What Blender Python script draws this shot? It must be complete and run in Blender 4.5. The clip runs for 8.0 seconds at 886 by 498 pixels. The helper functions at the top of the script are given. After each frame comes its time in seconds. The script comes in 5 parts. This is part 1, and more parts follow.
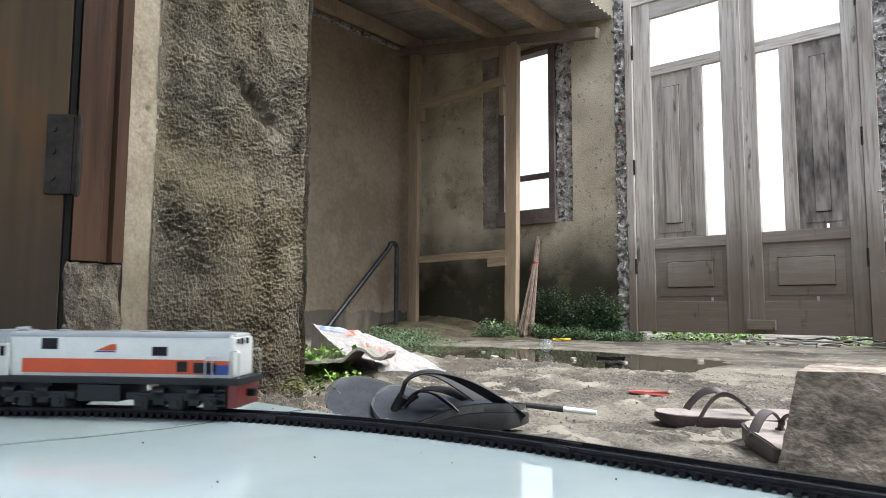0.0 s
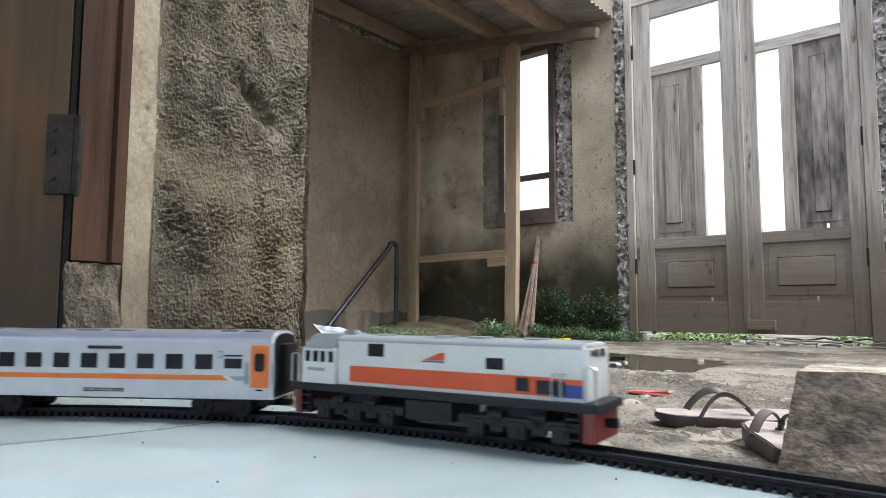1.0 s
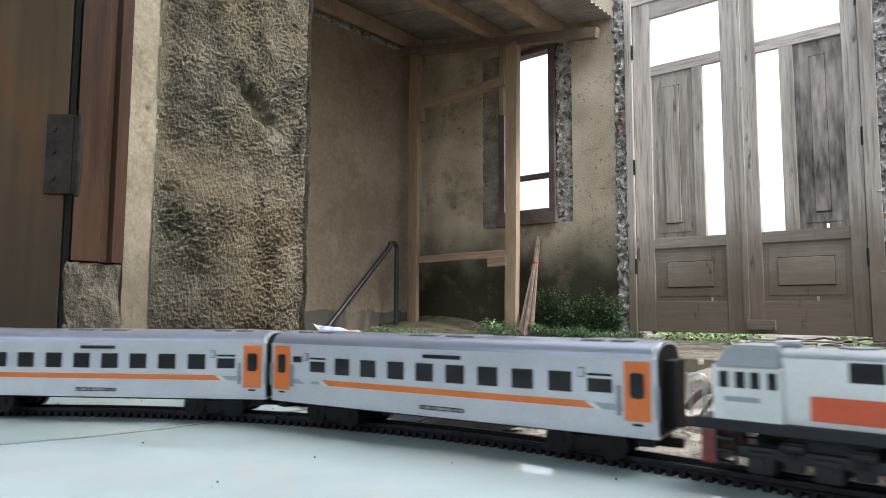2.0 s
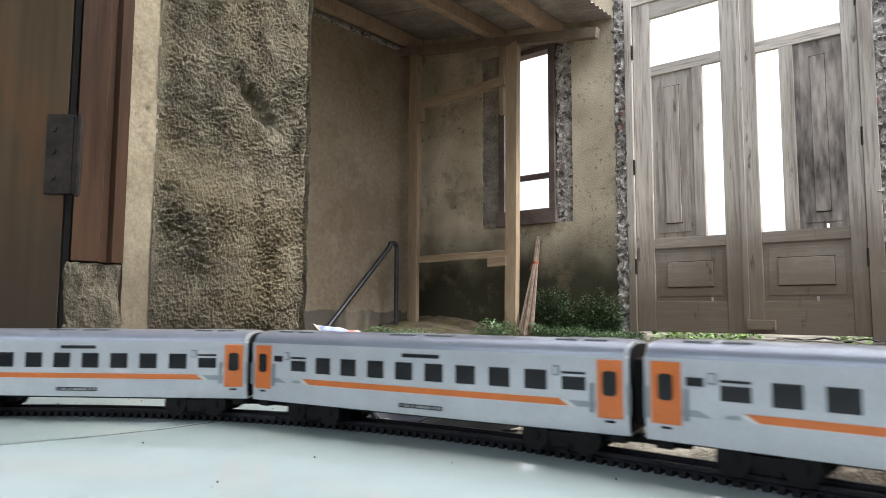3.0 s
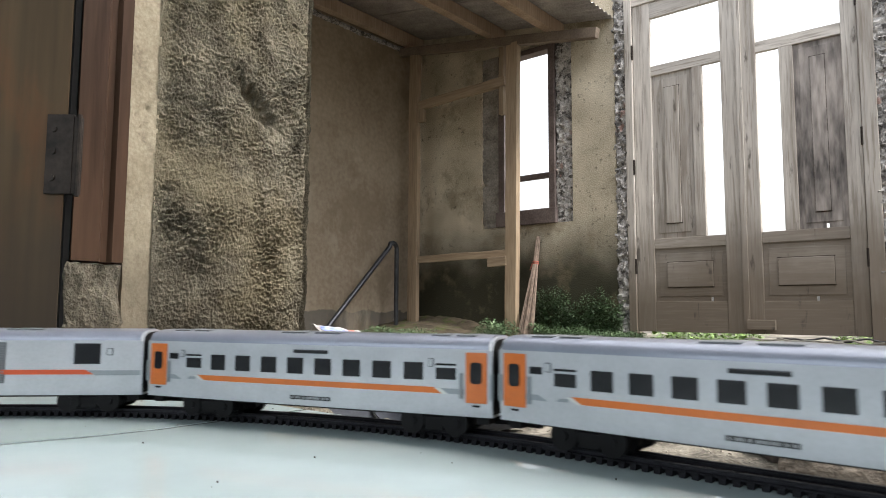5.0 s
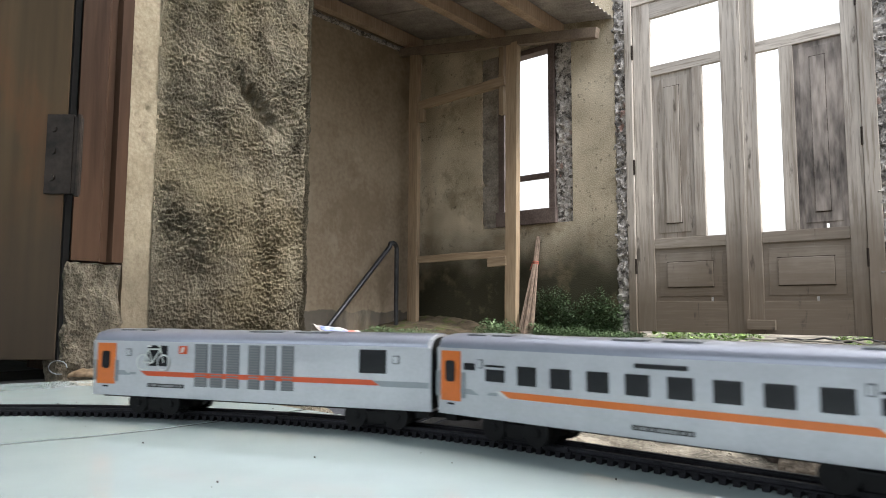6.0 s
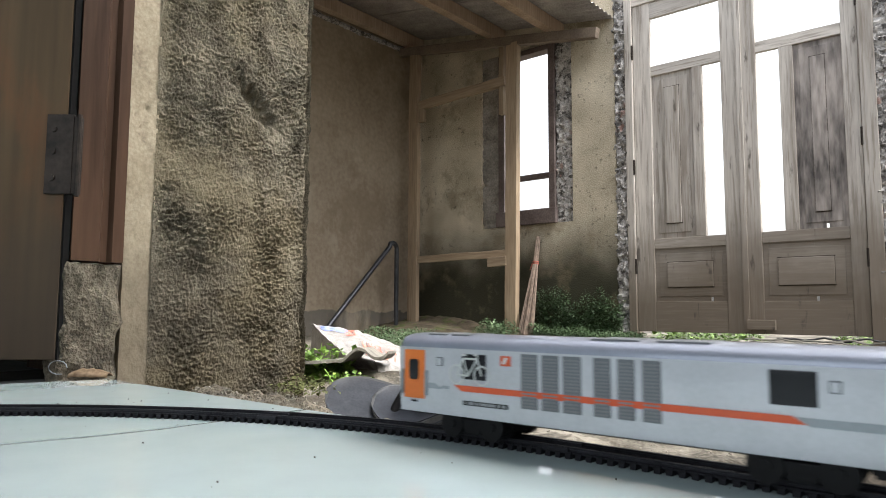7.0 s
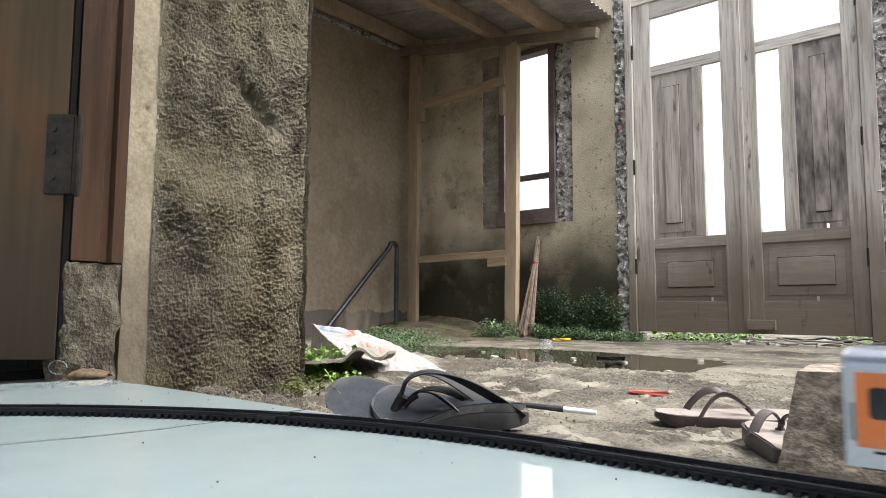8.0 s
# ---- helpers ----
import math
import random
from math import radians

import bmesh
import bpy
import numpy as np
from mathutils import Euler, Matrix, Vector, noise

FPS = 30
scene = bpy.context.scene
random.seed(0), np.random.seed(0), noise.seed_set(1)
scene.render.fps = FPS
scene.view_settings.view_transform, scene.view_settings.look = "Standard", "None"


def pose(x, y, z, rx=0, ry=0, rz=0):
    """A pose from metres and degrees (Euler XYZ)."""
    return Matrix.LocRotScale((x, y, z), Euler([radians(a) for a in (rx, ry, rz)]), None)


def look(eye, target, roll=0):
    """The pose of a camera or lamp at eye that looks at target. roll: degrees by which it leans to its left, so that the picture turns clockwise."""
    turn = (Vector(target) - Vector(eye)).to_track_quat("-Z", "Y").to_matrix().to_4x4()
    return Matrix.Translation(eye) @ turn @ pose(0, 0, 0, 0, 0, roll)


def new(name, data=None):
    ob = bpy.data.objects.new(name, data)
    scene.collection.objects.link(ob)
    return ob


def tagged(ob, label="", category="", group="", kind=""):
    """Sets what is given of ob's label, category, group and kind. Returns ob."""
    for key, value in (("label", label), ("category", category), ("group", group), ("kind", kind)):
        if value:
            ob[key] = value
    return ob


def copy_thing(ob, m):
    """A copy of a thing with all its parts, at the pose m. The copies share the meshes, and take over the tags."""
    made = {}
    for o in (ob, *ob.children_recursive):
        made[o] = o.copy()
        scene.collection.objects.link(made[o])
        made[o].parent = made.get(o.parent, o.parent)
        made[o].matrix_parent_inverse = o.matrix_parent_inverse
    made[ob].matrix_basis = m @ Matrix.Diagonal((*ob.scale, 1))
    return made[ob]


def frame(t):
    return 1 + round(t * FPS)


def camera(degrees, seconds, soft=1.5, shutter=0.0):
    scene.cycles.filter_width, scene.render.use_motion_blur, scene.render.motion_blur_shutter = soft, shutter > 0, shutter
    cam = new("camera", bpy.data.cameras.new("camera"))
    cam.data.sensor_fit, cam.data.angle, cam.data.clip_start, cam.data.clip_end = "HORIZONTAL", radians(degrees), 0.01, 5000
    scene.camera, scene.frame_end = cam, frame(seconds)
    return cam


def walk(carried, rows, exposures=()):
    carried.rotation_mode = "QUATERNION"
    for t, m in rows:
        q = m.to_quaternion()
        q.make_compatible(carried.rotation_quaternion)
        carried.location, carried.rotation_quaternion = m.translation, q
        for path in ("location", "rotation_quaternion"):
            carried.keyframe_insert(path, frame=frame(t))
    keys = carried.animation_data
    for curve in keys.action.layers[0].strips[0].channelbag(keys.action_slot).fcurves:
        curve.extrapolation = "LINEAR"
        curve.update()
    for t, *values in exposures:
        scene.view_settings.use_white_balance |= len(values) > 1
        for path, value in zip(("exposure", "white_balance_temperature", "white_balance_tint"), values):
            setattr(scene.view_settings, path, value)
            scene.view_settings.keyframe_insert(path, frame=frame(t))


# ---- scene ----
# ---- camera ----
cam = camera(66.46, 8.0, soft=0.85, shutter=0.3)
YAW, TILT = radians(40.0), radians(5.15)
EYE = Vector((0.0, 0.0, 0.06))
AHEAD = Vector((-math.sin(YAW) * math.cos(TILT), math.cos(YAW) * math.cos(TILT), math.sin(TILT)))
VIEW = look(EYE, EYE + AHEAD, 0.245)
cam.data.dof.use_dof, cam.data.dof.focus_distance, cam.data.dof.aperture_fstop = True, 0.95, 40.0
walk(cam, [(0.0, VIEW), (8.0, VIEW)], [(0.0, 1.54, 5960, 10), (1.5, 1.57, 6020, 10), (3.5, 1.65, 6360, 10), (6.0, 1.66, 6400, 10), (8.0, 1.65, 6300, 10)])

# ---- light: a bright overcast sky ----
world = bpy.data.worlds.new("sky")
scene.world = world
world.use_nodes = True
wn = world.node_tree
sky = wn.nodes.new("ShaderNodeTexSky")
sky.sky_type = "NISHITA"
sky.sun_disc = False
sky.sun_elevation = radians(58)
sky.sun_rotation = radians(60)
sky.air_density, sky.dust_density, sky.ozone_density = 1.4, 6.0, 0.6
bw = wn.nodes.new("ShaderNodeHueSaturation")
bw.inputs["Saturation"].default_value = 0.25
wn.links.new(sky.outputs[0], bw.inputs["Color"])
wn.links.new(bw.outputs[0], wn.nodes["Background"].inputs[0])
wn.nodes["Background"].inputs[1].default_value = 0.15

sun_data = bpy.data.lights.new("sun", "SUN")
sun_data.energy, sun_data.angle, sun_data.color = 1.9, radians(14), (1.0, 0.96, 0.9)
sun = new("sun", sun_data)
sun.matrix_world = look((4.0, 1.5, 5.4), (0.0, 1.8, 0.0))


# fill lamp added behind the camera to brighten the train and tiles
fill_light = bpy.data.lights.new("fill_light", "AREA")
fill_light.shape, fill_light.size, fill_light.size_y = "RECTANGLE", 3.7, 2.0
fill_light.energy, fill_light.color = 11, (0.86, 0.94, 1.0)
new("fill_light", fill_light).matrix_world = look((0.3, -3.05, 1.48), (0.3, 0.0, 1.2))

# ---- material tools ----
def mat(name, dark, light, rough=0.7, scale=20.0, bump=0.3, fine=120.0, metal=0.0, spec=0.5, stretch=(1, 1, 1), depth=0.002, island=0.0, coat=0.0):
    """Noise at two scales between two colours, with relief."""
    m = bpy.data.materials.new(name)
    m.use_nodes = True
    n, l = m.node_tree.nodes, m.node_tree.links
    p = n["Principled BSDF"]
    tc, mp = n.new("ShaderNodeTexCoord"), n.new("ShaderNodeMapping")
    mp.inputs["Scale"].default_value = stretch
    l.new(tc.outputs["Object"], mp.inputs[0])
    a, b = n.new("ShaderNodeTexNoise"), n.new("ShaderNodeTexNoise")
    for t, s, d in ((a, scale, 5), (b, fine, 4)):
        t.inputs["Scale"].default_value, t.inputs["Detail"].default_value = s, d
        l.new(mp.outputs[0], t.inputs["Vector"])
    mix = n.new("ShaderNodeMath")
    mix.operation = "MULTIPLY_ADD"
    mix.inputs[1].default_value = 0.45
    l.new(b.outputs["Fac"], mix.inputs[0])
    half = n.new("ShaderNodeMath")
    half.operation = "MULTIPLY"
    half.inputs[1].default_value = 0.6
    l.new(a.outputs["Fac"], half.inputs[0])
    l.new(half.outputs[0], mix.inputs[2])
    r = n.new("ShaderNodeValToRGB")
    r.color_ramp.elements[0].position, r.color_ramp.elements[1].position = 0.38, 0.68
    r.color_ramp.elements[0].color, r.color_ramp.elements[1].color = (*dark, 1), (*light, 1)
    l.new(mix.outputs[0], r.inputs[0])
    out = r.outputs[0]
    if island:
        oi, hv = n.new("ShaderNodeObjectInfo"), n.new("ShaderNodeHueSaturation")
        mr = n.new("ShaderNodeMapRange")
        mr.inputs[3].default_value, mr.inputs[4].default_value = 1 - island, 1 + island
        l.new(oi.outputs["Random"], mr.inputs[0])
        l.new(mr.outputs[0], hv.inputs["Value"])
        l.new(out, hv.inputs["Color"])
        out = hv.outputs[0]
    l.new(out, p.inputs["Base Color"])
    p.inputs["Roughness"].default_value, p.inputs["Metallic"].default_value = rough, metal
    p.inputs["Specular IOR Level"].default_value = spec
    p.inputs["Coat Weight"].default_value = coat
    if bump:
        bm_ = n.new("ShaderNodeBump")
        bm_.inputs["Strength"].default_value, bm_.inputs["Distance"].default_value = bump, depth
        l.new(mix.outputs[0], bm_.inputs["Height"])
        l.new(bm_.outputs[0], p.inputs["Normal"])
    return m


def overlay(m, colour, low, high, scale=3.0, axis="Z", fade=0.3, ragged=0.5, space="Object"):
    """A second colour with a ragged edge below a height (axis Z) over a material's colour."""
    n, l = m.node_tree.nodes, m.node_tree.links
    p = n["Principled BSDF"]
    old = p.inputs["Base Color"].links[0].from_socket
    tc, sx = n.new("ShaderNodeTexCoord"), n.new("ShaderNodeSeparateXYZ")
    l.new(tc.outputs[space], sx.inputs[0])
    no = n.new("ShaderNodeTexNoise")
    no.inputs["Scale"].default_value, no.inputs["Detail"].default_value = scale, 6
    l.new(tc.outputs[space], no.inputs["Vector"])
    ad = n.new("ShaderNodeMath")
    ad.operation = "MULTIPLY_ADD"
    ad.inputs[1].default_value = ragged
    l.new(no.outputs["Fac"], ad.inputs[0])
    l.new(sx.outputs[axis], ad.inputs[2])
    mr = n.new("ShaderNodeMapRange")
    mr.inputs[1].default_value, mr.inputs[2].default_value = low + ragged * 0.5, high + ragged * 0.5
    mr.inputs[3].default_value, mr.inputs[4].default_value = fade, 0.0
    mr.interpolation_type = "SMOOTHSTEP"
    l.new(ad.outputs[0], mr.inputs[0])
    mx = n.new("ShaderNodeMix")
    mx.data_type = "RGBA"
    mx.inputs["B"].default_value = (*colour, 1)
    l.new(mr.outputs[0], mx.inputs["Factor"])
    l.new(old, mx.inputs["A"])
    l.new(mx.outputs["Result"], p.inputs["Base Color"])
    return m


def patches(m, colour, scale, low, high, amount=0.7, stretch=(1, 1, 1)):
    """Blotches of a second colour over a material, ragged at two scales."""
    n, l = m.node_tree.nodes, m.node_tree.links
    p = n["Principled BSDF"]
    old = p.inputs["Base Color"].links[0].from_socket
    tc, mp, no = n.new("ShaderNodeTexCoord"), n.new("ShaderNodeMapping"), n.new("ShaderNodeTexNoise")
    mp.inputs["Scale"].default_value = stretch
    mp.inputs["Location"].default_value = (scale * 0.37, scale * 0.11, scale * 0.23)
    l.new(tc.outputs["Object"], mp.inputs[0])
    l.new(mp.outputs[0], no.inputs["Vector"])
    no.inputs["Scale"].default_value, no.inputs["Detail"].default_value, no.inputs["Roughness"].default_value = scale, 8, 0.62
    mr = n.new("ShaderNodeMapRange")
    mr.interpolation_type = "SMOOTHSTEP"
    for i, v in enumerate((low, high, 0.0, amount), 1):
        mr.inputs[i].default_value = v
    l.new(no.outputs["Fac"], mr.inputs[0])
    mx = n.new("ShaderNodeMix")
    mx.data_type = "RGBA"
    mx.inputs["B"].default_value = (*colour, 1)
    l.new(mr.outputs[0], mx.inputs["Factor"])
    l.new(old, mx.inputs["A"])
    l.new(mx.outputs["Result"], p.inputs["Base Color"])
    return m


def plain(name, colour, rough=0.4, metal=0.0, spec=0.5, coat=0.0):
    return mat(name, [c * 0.9 for c in colour], [min(1, c * 1.06) for c in colour], rough, 60, 0.05, 600, metal, spec, depth=0.0003, coat=coat)


# ---- materials ----
M_TILE = mat("glazed_pale_tile", (0.405, 0.487, 0.495), (0.447, 0.533, 0.541), 0.02, 6, 0.012, 40, spec=0.85, depth=0.0006)
M_JOINT = plain("black_dirt_joint", (0.03, 0.028, 0.025), 1.0, spec=0.0)
# dark tone for the shadow lines painted round the gate's panels
M_PANELSHADE = mat("panel_shadow_line", (0.02, 0.016, 0.013), (0.09, 0.072, 0.058), 0.95, 12, 0.2, 60, spec=0.1)
M_GROUT = mat("dirty_grout", (0.10, 0.09, 0.08), (0.2, 0.18, 0.16), 0.9, 30)
M_CEMENT_DARK = mat("dark_cement", (0.035, 0.034, 0.033), (0.08, 0.078, 0.075), 0.8, 8, 0.4, 90)
M_STUCCO = overlay(mat("rough_cement_render", (0.068, 0.060, 0.044), (0.255, 0.226, 0.168), 0.95, 34, 1.0, 480, spec=0.2, depth=0.005), (0.055, 0.047, 0.034), -0.03, 0.20, 9.0, "Z", 0.7, 0.2)
patches(M_STUCCO, (0.20, 0.165, 0.10), 7.0, 0.42, 0.66, 0.55)
patches(M_STUCCO, (0.28, 0.27, 0.25), 9.0, 0.58, 0.72, 0.4)
M_CREAM = mat("cream_plaster", (0.31, 0.255, 0.175), (0.52, 0.445, 0.325), 0.85, 20, 0.7, 300, depth=0.002)
patches(M_CREAM, (0.10, 0.075, 0.05), 22.0, 0.55, 0.72, 0.7)
M_CONC = mat("broken_concrete", (0.042, 0.036, 0.026), (0.175, 0.150, 0.108), 0.95, 34, 1.0, 240, depth=0.010)
M_REDWOOD = mat("red_brown_varnished_wood", (0.048, 0.027, 0.017), (0.118, 0.066, 0.042), 0.62, 9, 0.3, 90, spec=0.12, stretch=(1, 1, 0.08), depth=0.001)
M_TANWOOD = mat("tan_varnished_plywood", (0.070, 0.045, 0.022), (0.122, 0.079, 0.040), 0.6, 5, 0.12, 80, spec=0.2, stretch=(1, 1, 0.06), depth=0.001)
patches(M_TANWOOD, (0.17, 0.065, 0.022), 9.0, 0.50, 0.68, 0.6, (1, 1, 0.35))
patches(M_TANWOOD, (0.04, 0.024, 0.012), 24.0, 0.60, 0.70, 0.7, (1, 1, 0.10))
# door leaf and cream strip are darker towards the bottom
overlay(M_TANWOOD, (0.042, 0.033, 0.025), 0.02, 0.26, 12.0, "Z", 0.75, 0.16)
overlay(M_CREAM, (0.105, 0.085, 0.058), -0.02, 0.22, 14.0, "Z", 0.75, 0.2)
patches(M_CONC, (0.24, 0.205, 0.16), 40.0, 0.54, 0.68, 0.6)
patches(M_REDWOOD, (0.022, 0.010, 0.007), 30.0, 0.52, 0.66, 0.75, (1, 1, 0.05))
M_IRON = mat("painted_rusty_iron", (0.018, 0.014, 0.012), (0.05, 0.038, 0.03), 0.7, 40, 0.4, 200, metal=0.5)
M_WALL = overlay(mat("weathered_plaster", (0.38, 0.33, 0.24), (0.74, 0.665, 0.53), 0.95, 2.4, 0.8, 90, spec=0.2, depth=0.012), (0.034, 0.034, 0.021), 0.32, 1.0, 2.6, "Z", 0.975, 0.55)
patches(M_WALL, (0.20, 0.165, 0.11), 3.0, 0.52, 0.66, 0.55)
patches(M_WALL, (0.09, 0.08, 0.06), 22.0, 0.60, 0.68, 0.6)
M_WALL_L = overlay(mat("plain_tan_plaster", (0.25, 0.20, 0.145), (0.38, 0.315, 0.24), 0.9, 1.4, 0.4, 24, spec=0.2, depth=0.012), (0.13, 0.12, 0.105), 0.045, 0.06, 7.0, "Z", 0.9, 0.12)
patches(M_WALL_L, (0.20, 0.155, 0.105), 1.6, 0.48, 0.62, 0.6)
patches(M_WALL_L, (0.40, 0.345, 0.27), 2.6, 0.55, 0.68, 0.5, (1, 1, 0.5))
M_BRICKWALL = mat("bare_grey_masonry", (0.13, 0.125, 0.12), (0.60, 0.575, 0.55), 0.95, 14, 1.0, 80, depth=0.014)
patches(M_BRICKWALL, (0.055, 0.05, 0.048), 16.0, 0.52, 0.60, 0.85)
patches(M_BRICKWALL, (0.30, 0.13, 0.09), 5.0, 0.60, 0.66, 0.5)
# duller copy of the masonry, with the strip's shade put into its colour
M_MASONRY_SHADED = mat("masonry_toned_for_shade", (0.15, 0.14, 0.125), (0.40, 0.37, 0.33), 0.95, 7, 1.0, 60, depth=0.012)
M_GROUND = mat("sandy_yard", (0.032, 0.028, 0.022), (0.138, 0.124, 0.100), 0.92, 3.0, 1.0, 170, spec=0.25, depth=0.007)
M_GROUND.node_tree.nodes["Color Ramp"].color_ramp.elements[0].position = 0.43
M_GROUND.node_tree.nodes["Color Ramp"].color_ramp.elements[1].position = 0.60
patches(M_GROUND, (0.185, 0.168, 0.136), 2.1, 0.50, 0.57, 0.75)
patches(M_GROUND, (0.062, 0.052, 0.038), 3.6, 0.54, 0.62, 0.75)
patches(M_GROUND, (0.27, 0.245, 0.20), 9.0, 0.57, 0.63, 0.65)
patches(M_GROUND, (0.045, 0.037, 0.026), 26.0, 0.57, 0.63, 0.6)
M_WATER = bpy.data.materials.new("puddle_water")
# brown foot is splash dirt; the top-to-foot light difference is painted in too
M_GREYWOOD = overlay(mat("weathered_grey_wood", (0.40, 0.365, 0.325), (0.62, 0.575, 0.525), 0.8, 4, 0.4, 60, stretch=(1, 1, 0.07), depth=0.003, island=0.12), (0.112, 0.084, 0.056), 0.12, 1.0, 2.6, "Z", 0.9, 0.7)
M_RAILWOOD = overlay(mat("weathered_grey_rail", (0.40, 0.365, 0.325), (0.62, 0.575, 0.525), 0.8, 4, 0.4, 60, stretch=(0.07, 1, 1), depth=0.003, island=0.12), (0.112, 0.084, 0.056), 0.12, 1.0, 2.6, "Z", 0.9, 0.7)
M_STAINWOOD = mat("black_stained_wood", (0.06, 0.054, 0.052), (0.46, 0.41, 0.375), 0.85, 7, 0.5, 30, stretch=(1, 1, 0.22), depth=0.003)
for wood, along in ((M_GREYWOOD, (1, 1, 0.10)), (M_RAILWOOD, (0.14, 1, 1))):
    patches(wood, (0.17, 0.135, 0.105), 7.0, 0.50, 0.70, 0.65, along)
    patches(wood, (0.055, 0.045, 0.036), 15.0, 0.60, 0.72, 0.8, (1, 1, 0.25))
    patches(wood, (0.20, 0.165, 0.13), 60.0, 0.50, 0.64, 0.6, tuple(k if k == 1 else k * 0.4 for k in along))
M_TIMBER = mat("raw_sawn_timber", (0.23, 0.165, 0.105), (0.42, 0.325, 0.225), 0.8, 5, 0.4, 70, stretch=(1, 1, 0.08), depth=0.003, island=0.15)
M_TIMBER_X = mat("raw_sawn_batten", (0.20, 0.13, 0.075), (0.38, 0.27, 0.17), 0.8, 5, 0.4, 70, stretch=(0.08, 1, 1), depth=0.003, island=0.15)
M_TIMBER_Y = mat("old_roof_timber", (0.30, 0.215, 0.15), (0.50, 0.385, 0.285), 0.85, 5, 0.4, 70, stretch=(1, 0.08, 1), depth=0.003, island=0.15)
M_ROOF = mat("old_corrugated_metal", (0.26, 0.24, 0.23), (0.46, 0.43, 0.41), 0.6, 6, 0.2, 60, metal=0.3)
M_CEIL = mat("white_ceiling_paint", (0.66, 0.66, 0.64), (0.76, 0.76, 0.74), 0.9, 3, 0.1)
M_INNER = mat("pale_room_paint", (0.58, 0.60, 0.57), (0.68, 0.69, 0.66), 0.9, 3, 0.1)
# black for the painted shade at the door's edge and for charred sticks
M_GAPSHADE_CHAR = plain("gap_shade_and_char", (0.01, 0.01, 0.01), 0.9, spec=0.05)
wp = M_WATER
wp.use_nodes = True
wb = wp.node_tree.nodes["Principled BSDF"]
wb.inputs["Base Color"].default_value = (0.055, 0.05, 0.035, 1)
wb.inputs["Roughness"].default_value = 0.04
wb.inputs["IOR"].default_value = 1.33


# ---- mesh tools ----
def box(bm, lo, hi, bevel=0.0, m=None):
    """A box between two corners; m turns or moves it."""
    g = bmesh.ops.create_cube(bm, size=1.0)
    vs = g["verts"]
    lo, hi = Vector(lo), Vector(hi)
    for v in vs:
        v.co = Vector([lo[i] + (v.co[i] + 0.5) * (hi[i] - lo[i]) for i in range(3)])
    if bevel:
        es = list({e for v in vs for e in v.link_edges})
        r = bmesh.ops.bevel(bm, geom=es, offset=bevel, segments=2, affect="EDGES", profile=0.6)
        vs = list({v for f in r["faces"] for v in f.verts} | {v for v in vs if v.is_valid})
    if m is not None:
        bmesh.ops.transform(bm, matrix=m, verts=vs)
    return vs


def rod(bm, a, b, r1, r2=None, seg=8):
    a, b = Vector(a), Vector(b)
    d = b - a
    m = Matrix.Translation((a + b) / 2) @ d.to_track_quat("Z", "Y").to_matrix().to_4x4()
    return bmesh.ops.create_cone(bm, cap_ends=True, segments=seg, radius1=r1, radius2=r1 if r2 is None else r2, depth=d.length, matrix=m)["verts"]


def sweep(bm, pts, ring, closed=False):
    """A tube with the cross-section ring, a list of (side, up), along pts."""
    rows = []
    for i, p in enumerate(pts):
        t = (Vector(pts[min(i + 1, len(pts) - 1)]) - Vector(pts[max(i - 1, 0)])).normalized()
        side = t.cross(Vector((0, 0, 1)))
        side = side.normalized() if side.length > 1e-4 else Vector((1, 0, 0))
        up = side.cross(t)
        rows.append([bm.verts.new(Vector(p) + side * s + up * u) for s, u in ring])
    k = len(ring)
    for a, b in zip(rows, rows[1:]):
        for j in range(k):
            bm.faces.new((a[j], a[(j + 1) % k], b[(j + 1) % k], b[j]))
    bm.faces.new(rows[0][::-1])
    bm.faces.new(rows[-1])


def circle_ring(r, k=8, squash=1.0):
    return [(r * math.cos(2 * math.pi * i / k), r * squash * math.sin(2 * math.pi * i / k)) for i in range(k)]


def mesh_of(name, bm, material, smooth=False):
    bmesh.ops.recalc_face_normals(bm, faces=bm.faces[:])
    me = bpy.data.meshes.new(name)
    bm.to_mesh(me)
    bm.free()
    me.materials.append(material)
    if smooth:
        me.shade_smooth()
        me.set_sharp_from_angle(angle=radians(40))
    return me


def part(name, bm, material, parent, label="", smooth=False):
    ob = new(name, mesh_of(name, bm, material, smooth))
    ob.parent = parent
    return tagged(ob, label)


def thing(name, label, category, m=None, group="", kind=""):
    ob = tagged(new(name), label, category, group, kind)
    if m is not None:
        ob.matrix_world = m
    return ob


def solid(name, bm, material, label, category="", kind="structure", smooth=False, m=None, group=""):
    ob = tagged(new(name, mesh_of(name, bm, material, smooth)), label, category, group, kind)
    if m is not None:
        ob.matrix_world = m
    return ob


def boxes(*args, bevel=0.0):
    bm = bmesh.new()
    for lo, hi in args:
        box(bm, lo, hi, bevel)
    return bm


def prism(bm, outline, z0, z1):
    lo = [bm.verts.new((x, y, z0)) for x, y in outline]
    hi = [bm.verts.new((x, y, z1)) for x, y in outline]
    k = len(outline)
    bm.faces.new(lo[::-1])
    bm.faces.new(hi)
    for i in range(k):
        bm.faces.new((lo[i], lo[(i + 1) % k], hi[(i + 1) % k], hi[i]))


def step(x, a, b):
    x = min(1.0, max(0.0, (x - a) / (b - a)))
    return x * x * (3 - 2 * x)


def fbm(x, y, z=0.0, octaves=4):
    return noise.fractal(Vector((x, y, z)), 1.0, 2.0, octaves)


# ---- ground: one sheet from the threshold to the horizon ----
WATER_Z = -0.177


